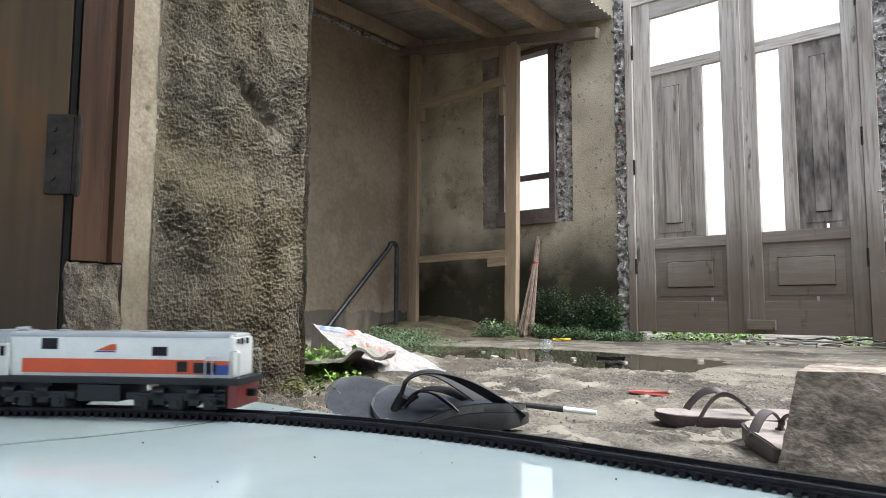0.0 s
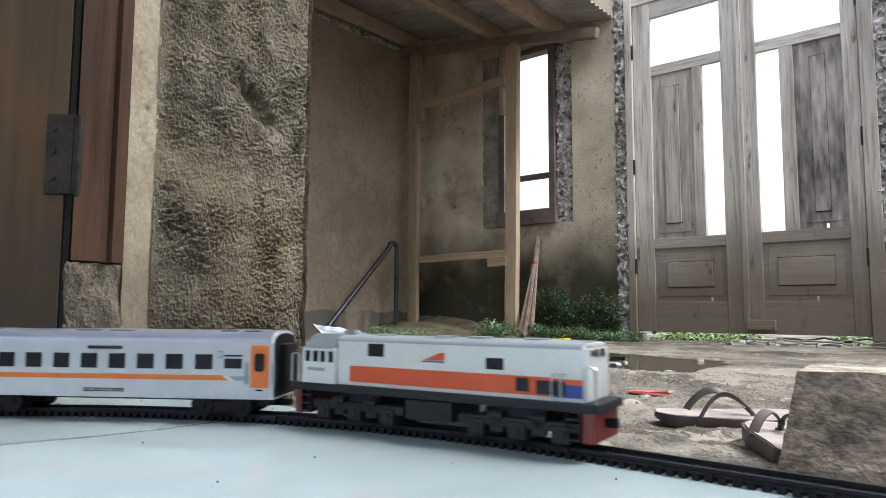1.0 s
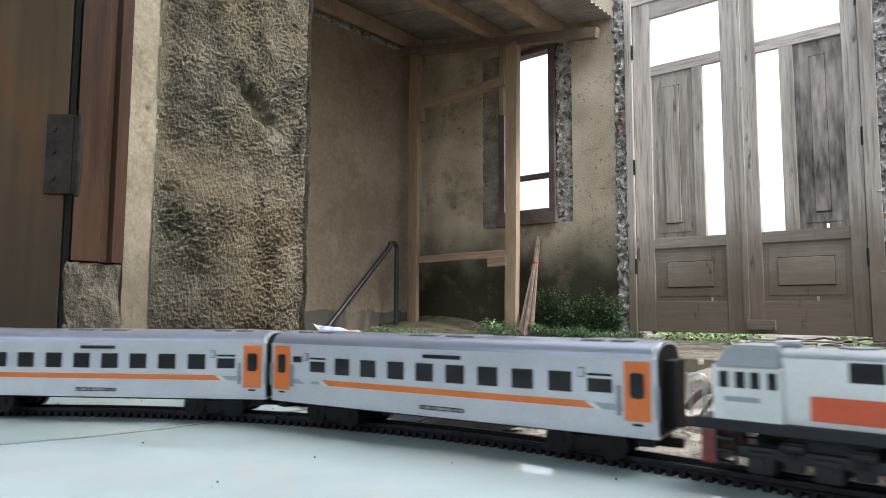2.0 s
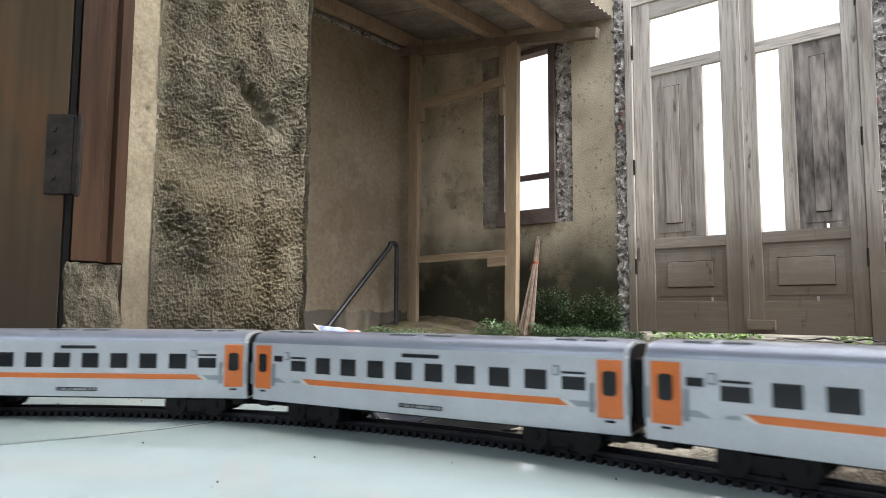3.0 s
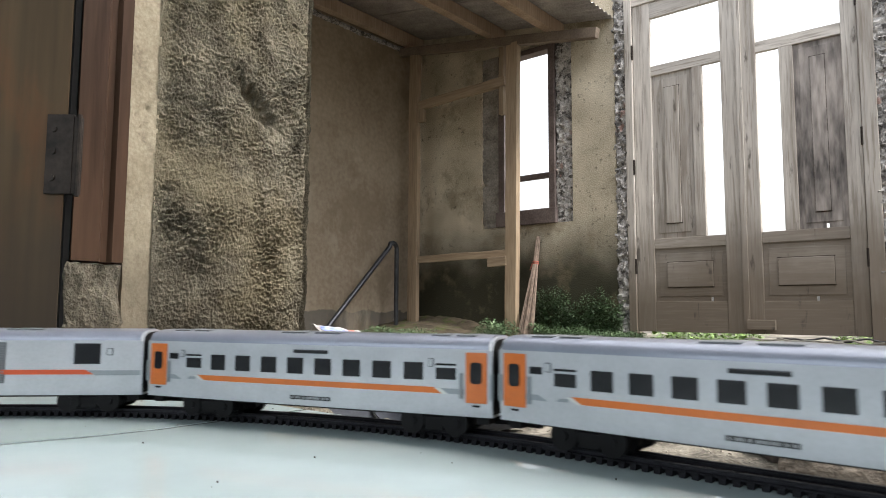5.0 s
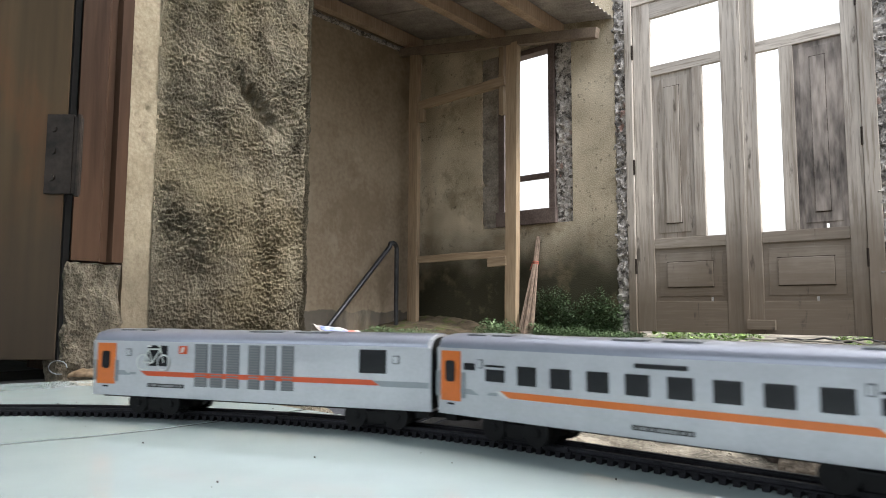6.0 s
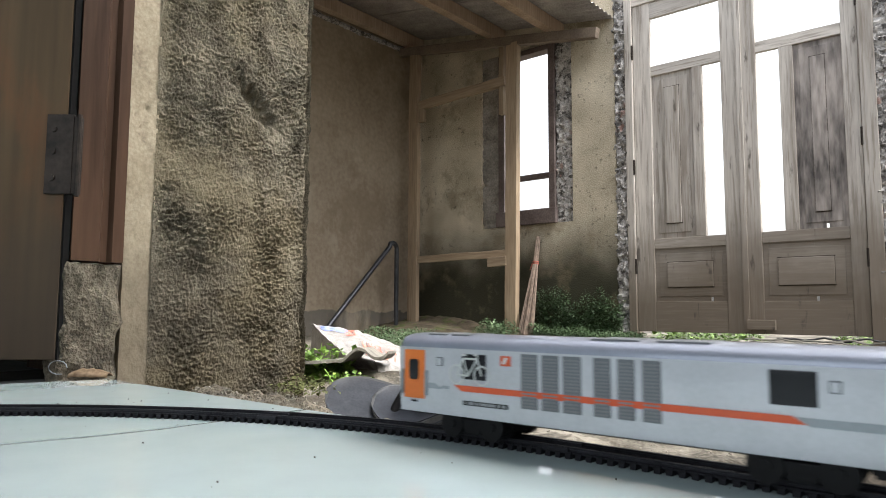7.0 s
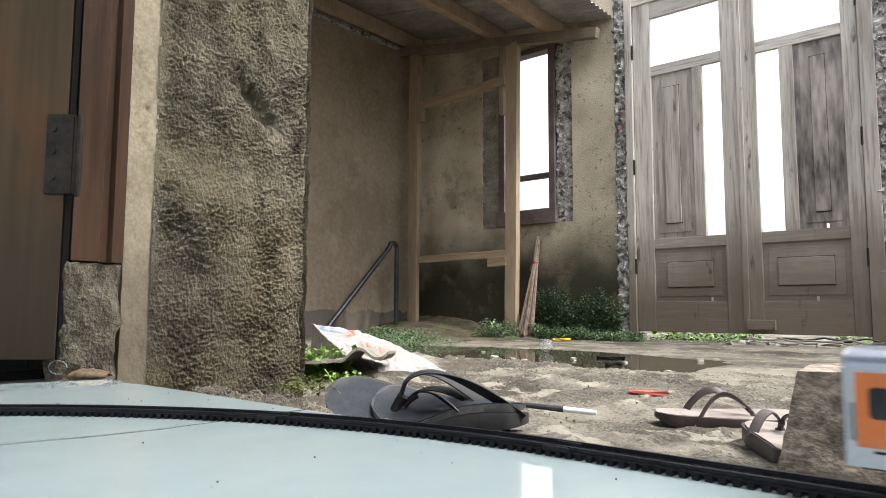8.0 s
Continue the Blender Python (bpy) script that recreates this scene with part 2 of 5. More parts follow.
def ground_z(x, y):
    z = -0.097 - 0.030 * step(y, 0.4, 1.2)
    edge = y + 0.22 * fbm(x * 1.3, y * 0.6, 3.0, 3)
    z -= 0.045 * step(edge, 1.95, 2.5)
    rough = 0.35 + 0.65 * (1 - step(y, 2.0, 2.6))
    z += rough * (0.010 * fbm(x * 5, y * 5, 1.0, 4) + 0.008 * fbm(x * 24, y * 24, 2.0, 4) + 0.0035 * fbm(x * 62, y * 62, 8.0, 3))
    mound = math.exp(-((edge - 1.76) / 0.24) ** 2) * step(-x, 0.3, 0.7)
    z += mound * (0.020 * (0.45 + fbm(x * 2.6, y * 2.0, 7.0, 3)) + 0.012 * fbm(x * 13, y * 13, 9.0, 4) + 0.006 * abs(fbm(x * 34, y * 34, 4.0, 3)))
    z += 0.5 * rough * 0.008 * abs(fbm(x * 11, y * 11, 6.0, 4))
    z += 0.068 * (1 - step(x, -0.66, -0.40)) * (1 - step(y, 0.40, 0.66)) + 0.050 * math.exp(-((x + 1.25) / 0.22) ** 2 - ((y - 1.12) / 0.2) ** 2)
    z += 0.11 * step(-x, 3.3, 4.3) * step(y, 4.15, 4.8) + 0.05 * step(-x, 2.6, 3.3) * step(y, 4.85, 5.1)
    dip = ((x + 2.0 + 0.15 * (y - 3)) / 1.15) ** 2 + ((y - 2.95) / 0.62) ** 2 + 0.5 * fbm(x * 1.2, y * 1.2, 5.0, 3)
    z -= 0.03 * (1 - step(dip, 0.6, 1.25))
    return z


def spaced(*runs):
    out = []
    for a, b, s in runs:
        k = max(1, round((b - a) / s))
        out += [a + (b - a) * i / k for i in range(k)]
    return out + [runs[-1][1]]


gx = spaced((-60, -10, 10), (-10, -5, 1), (-5, -1.7, 0.045), (-1.7, 0.35, 0.0105), (0.35, 2.5, 0.1), (2.5, 10, 1.5), (10, 60, 10))
gy = spaced((0.268, 2.4, 0.0105), (2.4, 5.4, 0.045), (5.4, 10, 1.0), (10, 80, 10))
gverts = [(x, y, ground_z(x, y) if y < 5.4 and abs(x) < 10 else -0.2) for y in gy for x in gx]
nx = len(gx)
gfaces = [(j * nx + i, j * nx + i + 1, (j + 1) * nx + i + 1, (j + 1) * nx + i) for j in range(len(gy) - 1) for i in range(nx - 1)]
gme = bpy.data.meshes.new("ground")
gme.from_pydata(gverts, [], gfaces)
gme.materials.append(M_GROUND)
gme.shade_smooth()
tagged(new("ground", gme), "sandy broken concrete yard with damp patches", "ground", kind="structure")

bm = bmesh.new()
ring = [bm.verts.new((-2.1 + 1.75 * math.cos(a) , 2.95 + 0.95 * math.sin(a), WATER_Z)) for a in [2 * math.pi * i / 48 for i in range(48)]]
bm.faces.new(ring)
solid("puddle", bm, M_WATER, "shallow brown puddle on the yard", "puddle")

# ---- room floor: glazed tiles with one open joint, dark cement beside them ----
JOINT_X, EDGE_Y = -0.335, 0.2655
bm = bmesh.new()
prism(bm, [(-3.0, -3.0), (3.0, -3.0), (3.0, 0.262), (-3.0, 0.262)], -0.25, -0.009)
floor = solid("floor", bm, M_GROUT, "cement bed under pale glazed floor tiles", "floor")


def tile(outline):
    bm = bmesh.new()
    prism(bm, outline, -0.0088, 0.0)
    part("tile", bm, M_TILE, floor)


G = 0.0011


def joint_x(y):
    """The chipped edge of the open joint wanders."""
    return JOINT_X - 0.016 * (1 - step(y, 0.07, 0.165)) + 0.005 * step(y, 0.11, 0.20) + 0.0012 * fbm(y * 60, 3.0, 1.0, 3)


ROWS = [EDGE_Y - 0.4 * i for i in range(9)]
COLS = [JOINT_X + 0.4 * i for i in range(-4, 9)]
for y1, y0 in zip(ROWS, ROWS[1:]):
    for x0, x1 in zip(COLS, COLS[1:]):
        if x1 < -0.7:
            continue
        if x0 < -0.7:
            # the outer row is cut along a skewed edge
            cut = lambda y: -0.592 - 0.40 * (0.2655 - y)
            pts = [(max(x0, cut(y0 + G)), y0 + G), (x1 - G, y0 + G), (x1 - G, y1 - G), (max(x0, cut(y1 - G)), y1 - G)]
        else:
            pts = [(x0 + G, y0 + G), (x1 - G, y0 + G), (x1 - G, y1 - G), (x0 + G, y1 - G)]
        if y1 > 0.2 and abs(x1 - JOINT_X) < 0.01:
            pts = pts[:1] + [(joint_x(y) - 0.0020, y) for y in spaced((y0 + G, y1 - G, 0.006))] + pts[3:]
        if y1 > 0.2 and abs(x0 - JOINT_X) < 0.01:
            pts = pts[1:3] + [(joint_x(y) + 0.0018 + 0.0008 * fbm(y * 90, 7.0, 2.0, 2), y) for y in spaced((y0 + G, y1 - G, 0.006))][::-1]
        tile(pts)
for x in COLS[3:8]:
    bm = bmesh.new()
    wide = 0.02 if x == JOINT_X else G
    box(bm, (x - wide, -1.0, -0.0092), (x + wide, EDGE_Y - 0.001, -0.0004 if x == JOINT_X else -0.0001))
    part("joint_filler", bm, M_JOINT, floor, "dirty open joint")
bm = bmesh.new()
box(bm, (-3.0, -3.0, -0.009), (-0.95, 0.30, -0.003))
box(bm, (-0.95, 0.0, -0.009), (-0.75, 0.30, -0.003))
solid("side_floor", bm, M_CEMENT_DARK, "dark bare cement floor behind the door", "floor")

# ---- the house wall with its doorway; its end face is rough cement ----
REVEAL_X = -0.6736
bm = bmesh.new()
box(bm, (-3.2, 0.335, -0.4), (REVEAL_X - 0.014, 0.528, 2.9))
box(bm, (1.35, 0.335, -0.4), (3.2, 0.535, 2.9))
box(bm, (REVEAL_X - 0.014, 0.335, 2.15), (1.35, 0.528, 2.9))
solid("wall_house", bm, M_STUCCO, "rough cement rendered house wall", "wall")


def grains(u, z):
    """Height of thrown grit: rounded grains of two sizes, thick in places and worn in others."""
    a = noise.voronoi(Vector((u * 345, z * 330, 1.0)))[0][0]
    b = noise.voronoi(Vector((u * 430, z * 420, 5.0)))[0][0]
    thick = 0.62 + 1.1 * fbm(u * 22, z * 17, 6.0, 3)
    return max(0.12, thick) * (0.0060 * (0.55 - a) + 0.0026 * (0.5 - b)) + 0.0012 * fbm(u * 300, z * 290, 2.0, 2)


def rough_face():
    """The end face and outer corner of the wall, thrown-on cement with lumps and pits."""
    bm = bmesh.new()
    us = spaced((0.337, 0.545, 0.00105), (0.545, 0.62, 0.012))
    zs = spaced((-0.06, 0.50, 0.00105), (0.50, 2.15, 0.03))
    rows = []
    for z in zs:
        row = []
        for u in us:
            w = max(0.0, u - 0.538)
            lump = 0.0030 * fbm(u * 20, z * 11, 1.0, 2) + 0.0009 * fbm(u * 95, z * 90, 4.0, 3) + grains(u, z)
            pit = 0.023 * math.exp(-(((u - 0.462 + 0.010 * fbm(u * 60, z * 60, 3.0)) / 0.026) ** 2 + ((z - 0.300 + 0.7 * (u - 0.462) + 0.012 * fbm(u * 70, z * 50, 8.0)) / 0.012) ** 2))
            pit += 0.005 * max(0.0, fbm(u * 30, z * 34, 12.0, 4) - 0.36)
            ease = step(u, 0.337, 0.352)
            bulge = 0.006 * math.exp(-((u - 0.42) / 0.05) ** 2 - ((z - 0.18) / 0.1) ** 2)
            edge = 0.004 * fbm(z * 30, 2.0, 3.0, 4)
            if w > 0:
                p = (REVEAL_X - w * 1.9 + 0.002 * fbm(u * 90, z * 90), 0.538 + edge + min(w, 0.006), z)
            else:
                p = (REVEAL_X + (lump + bulge) * (0.25 + 0.75 * ease) - pit - 0.012 * step(u, 0.526, 0.538) ** 2, u + (edge * step(u, 0.50, 0.538)), z)
            row.append(bm.verts.new(p))
        rows.append(row)
    for a, b in zip(rows, rows[1:]):
        for j in range(len(us) - 1):
            bm.faces.new((a[j], a[j + 1], b[j + 1], b[j]))
    ob = solid("wall_end", bm, M_STUCCO, "rough thrown cement render on the wall's end", "wall", smooth=False)
    ob.data.shade_smooth()


rough_face()


def cream_strip():
    bm = bmesh.new()
    zs = spaced((-0.03, 0.55, 0.004), (0.55, 2.15, 0.05))
    us = spaced((0.309, 0.339, 0.003))
    rows = []
    for z in zs:
        row = [bm.verts.new((REVEAL_X - 0.028, 0.309, z))]
        for u in us:
            row.append(bm.verts.new((REVEAL_X - 0.001 + 0.0012 * fbm(u * 60, z * 50, 5, 3) - 0.0060 * max(0, fbm(u * 160, z * 130, 2, 2) - 0.38), u + 0.001 * fbm(z * 40, 1, 1), z)))
        rows.append(row)
    for a, b in zip(rows, rows[1:]):
        for j in range(len(us)):
            bm.faces.new((a[j], a[j + 1], b[j + 1], b[j]))
    solid("trim", bm, M_CREAM, "chipped cream plaster strip beside the door frame", "trim", smooth=True)


cream_strip()

# ---- open inner door with its frame ----
frame_thing = thing("door_frame", "red-brown varnished wooden door frame on cement stubs", "door frame", kind="structure")
bm = bmesh.new()
prof = [(-0.692, 0.308), (-0.672, 0.308), (-0.672, 0.297), (-0.677, 0.294), (-0.677, 0.288), (-0.671, 0.284), (-0.671, 0.259), (-0.692, 0.259)]
prism(bm, prof, 0.105, 2.1)
# backing added behind the post to keep light out of the door gap
box(bm, (-0.78, 0.264, 0.0), (-0.693, 0.334, 2.1))
part("post", bm, M_REDWOOD, frame_thing)
bm = bmesh.new()
box(bm, (-0.70, 0.252, -0.012), (-0.668, 0.305, 0.103), 0.004)
bmesh.ops.subdivide_edges(bm, edges=bm.edges[:], cuts=11, use_grid_fill=True)
for v in bm.verts:
    v.co += Vector((fbm(v.co.y * 70, v.co.z * 50, 1), fbm(v.co.x * 70, v.co.z * 50, 2), fbm(v.co.y * 60, 3, 2) * 0.6)) * 0.0065
part("cement_stub", bm, M_CONC, frame_thing, "crumbling cement foot", True)

HINGE = Matrix.Translation((-0.6580, 0.2557, 0.0)) @ Matrix.Rotation(YAW, 4, "Z")
door = thing("door_1", "open tan plywood door with an iron hinge", "door", HINGE, kind="structure")
bm = bmesh.new()
box(bm, (-0.72, 0.0, 0.0134), (-0.012, 0.034, 2.05), 0.001)
part("leaf", bm, M_TANWOOD, door)
# the gap's shade, put as a black strip on the leaf's edge
part("edge_shade", boxes(((-0.0119, 0.001, 0.0134), (-0.0100, 0.034, 2.05))), M_GAPSHADE_CHAR, door, "black strip painting the shade in the door gap")
bm = bmesh.new()
box(bm, (-0.012, -0.002, 0.165), (0.002, 0.004, 0.238), 0.001)
box(bm, (-0.029, -0.003, 0.165), (-0.004, 0.001, 0.240), 0.0006)
rod(bm, (0.0005, -0.001, 0.163), (0.0005, -0.001, 0.240), 0.0024)
for z in (0.18, 0.205, 0.226):
    rod(bm, (-0.022, -0.0045, z), (-0.022, -0.002, z), 0.003)
part("hinge", bm, M_IRON, door, "dark iron butt hinge")

# ---- room shell behind the camera ----
# unseen back wall; its wide opening is made up, for the fill lamp
solid("wall_back", boxes(((-3.2, -3.2, -0.25), (-1.6, -3.0, 2.9)), ((2.2, -3.2, -0.25), (3.2, -3.0, 2.9)), ((-1.6, -3.2, -0.25), (2.2, -3.0, 0.45)), ((-1.6, -3.2, 2.5), (2.2, -3.0, 2.9))), M_INNER, "plain painted room wall with an added wide opening", "wall")
solid("wall_west", boxes(((-3.2, -3.0, -0.25), (-3.0, 0.335, 2.9))), M_INNER, "plain painted room wall", "wall")
solid("wall_east", boxes(((3.0, -3.0, -0.25), (3.2, 0.335, 2.9))), M_INNER, "plain painted room wall", "wall")
solid("ceiling", boxes(((-3.2, -3.2, 2.7), (3.2, 0.335, 2.9))), M_CEIL, "plain white ceiling", "ceiling")

# ---- yard walls ----
WY = 5.1
solid("wall_left", boxes(((-4.86, 0.528, -0.4), (-4.66, 5.3, 2.88))), M_WALL_L, "tan plastered yard wall with a cracked footing", "wall")
bm = boxes(((-4.66, WY, -0.4), (-3.80, WY + 0.16, 2.92)), ((-3.80, WY, -0.4), (-2.83, WY + 0.16, 0.82)), ((-3.80, WY, 2.46), (-2.83, WY + 0.16, 2.76)), ((-3.80, WY + 0.06, 0.82), (-3.56, WY + 0.16, 2.46)), ((-3.0, WY + 0.06, 0.82), (-2.83, WY + 0.16, 2.46)),
           ((-2.83, WY, -0.4), (-2.43, WY + 0.16, 3.6)), ((-2.43, WY, 2.62), (-0.60, WY + 0.16, 3.6)), ((-0.52, WY, -0.4), (4.0, WY + 0.16, 3.6)), ((-2.43, WY, -0.4), (-0.6, WY + 0.16, -0.19)))
solid("wall_far", bm, M_WALL, "damp weathered plaster wall with a mossy foot", "wall")
solid("wall_right", boxes(((3.0, 0.535, -0.4), (3.2, WY, 2.6))), M_WALL, "plain yard wall", "wall")


def rough_slab(lo, hi, amp, cell, seed):
    """A slab facing -y whose face is broken masonry."""
    bm = bmesh.new()
    us, zs = spaced((lo[0], hi[0], cell)), spaced((lo[2], hi[2], cell))
    rows = []
    for z in zs:
        row = []
        for i, u in enumerate(us):
            side = i in (0, len(us) - 1)
            e = amp * 0.9 * fbm(z * 14, seed, 1, 4) if side else 0
            y = lo[1] + amp * (abs(fbm(u * 12, z * 12, seed, 4)) + 0.5 * fbm(u * 40, z * 40, seed, 3))
            row.append(bm.verts.new((u + e, y, z)))
        rows.append([bm.verts.new((us[0], hi[1], z))] + row + [bm.verts.new((us[-1], hi[1], z))])
    for a, b in zip(rows, rows[1:]):
        for j in range(len(a) - 1):
            bm.faces.new((a[j], a[j + 1], b[j + 1], b[j]))
    return bm


solid("trim_door_edge", rough_slab((-2.428, WY - 0.010, -0.2), (-2.335, WY + 0.12, 3.2), 0.035, 0.012, 4), M_BRICKWALL, "broken masonry edge beside the gate", "trim", smooth=True)
solid("trim_gate_edge", rough_slab((-0.61, WY - 0.006, -0.2), (-0.515, WY + 0.12, 3.2), 0.035, 0.012, 8), M_BRICKWALL, "broken masonry edge beside the gate", "trim", smooth=True)
solid("trim_window_edge", rough_slab((-2.995, WY + 0.010, 0.815), (-2.832, WY + 0.10, 2.462), 0.028, 0.012, 6), M_BRICKWALL, "bare masonry patch beside the window", "trim", smooth=True)
solid("trim_window_side", rough_slab((-3.798, WY + 0.010, 0.815), (-3.6, WY + 0.10, 2.462), 0.024, 0.014, 2), M_MASONRY_SHADED, "bare masonry patch beside the window, dulled for its shade", "trim", smooth=True)


def broken_edge():
    """A ragged lip of plaster along the top of the left wall."""
    bm = bmesh.new()
    rows = []
    for i in range(161):
        y = 2.6 + 2.3 * i / 160
        w = 0.03 + 0.03 * fbm(y * 9, 1, 1, 4)
        z = 2.715 + 0.02 * fbm(y * 5, 4, 2, 4)
        rows.append([bm.verts.new((-4.67, y, z - 0.03)), bm.verts.new((-4.66 + w, y, z - 0.012 + 0.02 * fbm(y * 22, 2, 2))), bm.verts.new((-4.66 + w * 0.8, y, z + 0.012)), bm.verts.new((-4.67, y, z + 0.03))])
    for a, b in zip(rows, rows[1:]):
        for j in range(3):
            bm.faces.new((a[j], a[j + 1], b[j + 1], b[j]))
    solid("trim_wall_top", bm, M_BRICKWALL, "ragged broken plaster lip under the roof", "trim", smooth=True)


broken_edge()

M_DARKFRAME = mat("dark_brown_frame_wood", (0.075, 0.055, 0.05), (0.17, 0.135, 0.125), 0.75, 6, 0.4, 60, depth=0.002)
# ---- window ----
window = thing("window_1", "narrow brown wooden window frame without glass", "window", kind="structure")
part("frame_side", boxes(((-3.06, WY - 0.012, 0.83), (-3.0, WY + 0.10, 2.44)), bevel=0.004), M_DARKFRAME, window)
part("frame_side", boxes(((-3.60, WY - 0.012, 0.83), (-3.535, WY + 0.10, 2.44)), bevel=0.004), M_DARKFRAME, window)
part("sill", boxes(((-3.62, WY - 0.03, 0.82), (-2.985, WY + 0.10, 0.955)), bevel=0.006), M_DARKFRAME, window, "dark brown wooden sill")
part("head", boxes(((-3.535, WY - 0.010, 2.392), (-3.06, WY + 0.10, 2.44)), bevel=0.004), M_DARKFRAME, window)
part("crossbar", boxes(((-3.535, WY + 0.02, 1.235), (-3.06, WY + 0.07, 1.282)), bevel=0.004), M_DARKFRAME, window)

# ---- gate: two tall leaves with missing glass ----
jambs = thing("gate_frame", "weathered grey wooden gate frame", "door frame", kind="structure")
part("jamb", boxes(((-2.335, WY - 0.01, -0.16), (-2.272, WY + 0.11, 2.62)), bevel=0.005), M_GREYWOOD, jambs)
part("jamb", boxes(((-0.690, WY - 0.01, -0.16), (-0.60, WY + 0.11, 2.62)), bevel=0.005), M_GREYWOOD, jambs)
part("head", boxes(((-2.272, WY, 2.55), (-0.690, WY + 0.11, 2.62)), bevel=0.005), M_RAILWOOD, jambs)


def panel_field(bm, x0, x1, z0, z1, y, inset, chink=None):
    """A thin board with a raised middle field; a broken chink at the foot where it is given."""
    if chink is None:
        box(bm, (x0, y, z0), (x1, y + 0.012, z1))
    else:
        xc = x0 + (x1 - x0) * chink
        box(bm, (x0, y, z0), (xc - 0.009, y + 0.012, z1))
        box(bm, (xc + 0.009, y, z0), (x1, y + 0.012, z1))
        box(bm, (xc - 0.0089, y + 0.001, z0 + 0.032), (xc + 0.0089, y + 0.011, z1))
    box(bm, (x0 + inset, y - 0.019, z0 + inset * 1.1), (x1 - inset, y + 0.006, z1 - inset * 1.1), 0.003)
    box(bm, (x0 + inset * 0.35, y - 0.006, z0 + inset * 0.4), (x1 - inset * 0.35, y + 0.006, z1 - inset * 0.4), 0.003)


def groove_shade(x0, x1, z0, z1, y, inset, width=0.006):
    """Dark strips that paint the shadow line round a panel's raised field."""
    a, b, c, d = x0 + inset, x1 - inset, z0 + inset * 1.1, z1 - inset * 1.1
    return boxes(((a - width, y - 0.009, c - width), (b + width, y - 0.0062, c)), ((a - width, y - 0.009, d), (b + width, y - 0.0062, d + width)),
                 ((a - width * 0.4, y - 0.009, c), (a, y - 0.0062, d)), ((b, y - 0.009, c), (b + width * 0.4, y - 0.0062, d)))


def gate_leaf(x0, x1, o0, o1, slit, board, muntin, label, stain, tall_chink, low_chink):
    """Leaf from x0 to x1 with an opening o0..o1; slit, board and muntin split it across."""
    leaf = thing("gate_leaf", label, "door", group="gate leaves")
    y0, y1 = WY + 0.012, WY + 0.052
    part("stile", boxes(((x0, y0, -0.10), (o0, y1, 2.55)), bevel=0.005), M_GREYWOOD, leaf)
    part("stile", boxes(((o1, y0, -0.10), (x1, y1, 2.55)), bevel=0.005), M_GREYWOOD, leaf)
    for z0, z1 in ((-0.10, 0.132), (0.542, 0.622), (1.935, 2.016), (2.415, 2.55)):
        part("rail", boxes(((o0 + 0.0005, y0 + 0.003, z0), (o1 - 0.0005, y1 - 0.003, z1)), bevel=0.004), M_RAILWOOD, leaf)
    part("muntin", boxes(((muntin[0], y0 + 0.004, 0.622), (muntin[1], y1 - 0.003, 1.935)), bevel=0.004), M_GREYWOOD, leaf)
    bm = bmesh.new()
    panel_field(bm, board[0], board[1], 0.622, 1.935, y0 + 0.020, 0.105, tall_chink)
    tall = part("tall_panel", bm, stain, leaf)
    part("groove_shade", groove_shade(board[0], board[1], 0.622, 1.935, y0 + 0.020, 0.105), M_PANELSHADE, tall, "dark painted shadow line round the panel")
    bm = bmesh.new()
    panel_field(bm, o0, o1, 0.132, 0.542, y0 + 0.020, 0.10, low_chink)
    low = part("lower_panel", bm, M_RAILWOOD, leaf)
    part("groove_shade", groove_shade(o0, o1, 0.132, 0.542, y0 + 0.020, 0.10), M_PANELSHADE, low, "dark painted shadow line round the panel")
    return leaf


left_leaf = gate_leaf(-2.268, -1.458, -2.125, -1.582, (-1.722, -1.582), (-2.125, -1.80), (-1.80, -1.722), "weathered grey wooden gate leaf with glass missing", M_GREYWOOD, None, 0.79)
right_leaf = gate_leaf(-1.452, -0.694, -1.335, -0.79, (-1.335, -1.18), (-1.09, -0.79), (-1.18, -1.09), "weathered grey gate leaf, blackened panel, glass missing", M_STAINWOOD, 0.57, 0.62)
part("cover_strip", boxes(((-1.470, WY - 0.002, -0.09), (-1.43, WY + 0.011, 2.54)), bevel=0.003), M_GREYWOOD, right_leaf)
part("latch_block", boxes(((-1.45, WY - 0.02, -0.07), (-1.26, WY + 0.012, 0.0)), bevel=0.005), M_RAILWOOD, right_leaf, "small dark wooden bottom block")
for z in (0.35, 1.15, 2.1):
    bm = bmesh.new()
    rod(bm, (-2.27, WY - 0.004, z), (-2.27, WY - 0.004, z + 0.12), 0.009)
    part("hinge", bm, M_IRON, left_leaf, "rusty iron hinge")
    bm = bmesh.new()
    rod(bm, (-0.692, WY - 0.004, z), (-0.692, WY - 0.004, z + 0.12), 0.009)
    part("hinge", bm, M_IRON, right_leaf, "rusty iron hinge")

M_TIMBER_DARK = mat("dark_brown_timber", (0.115, 0.088, 0.065), (0.23, 0.18, 0.138), 0.85, 5, 0.4, 70, stretch=(0.08, 1, 1), depth=0.003)
# ---- timber frame in the corner ----
tf = thing("timber_frame", "raw sawn timber frame standing in the yard corner", "frame")
FY = 4.85


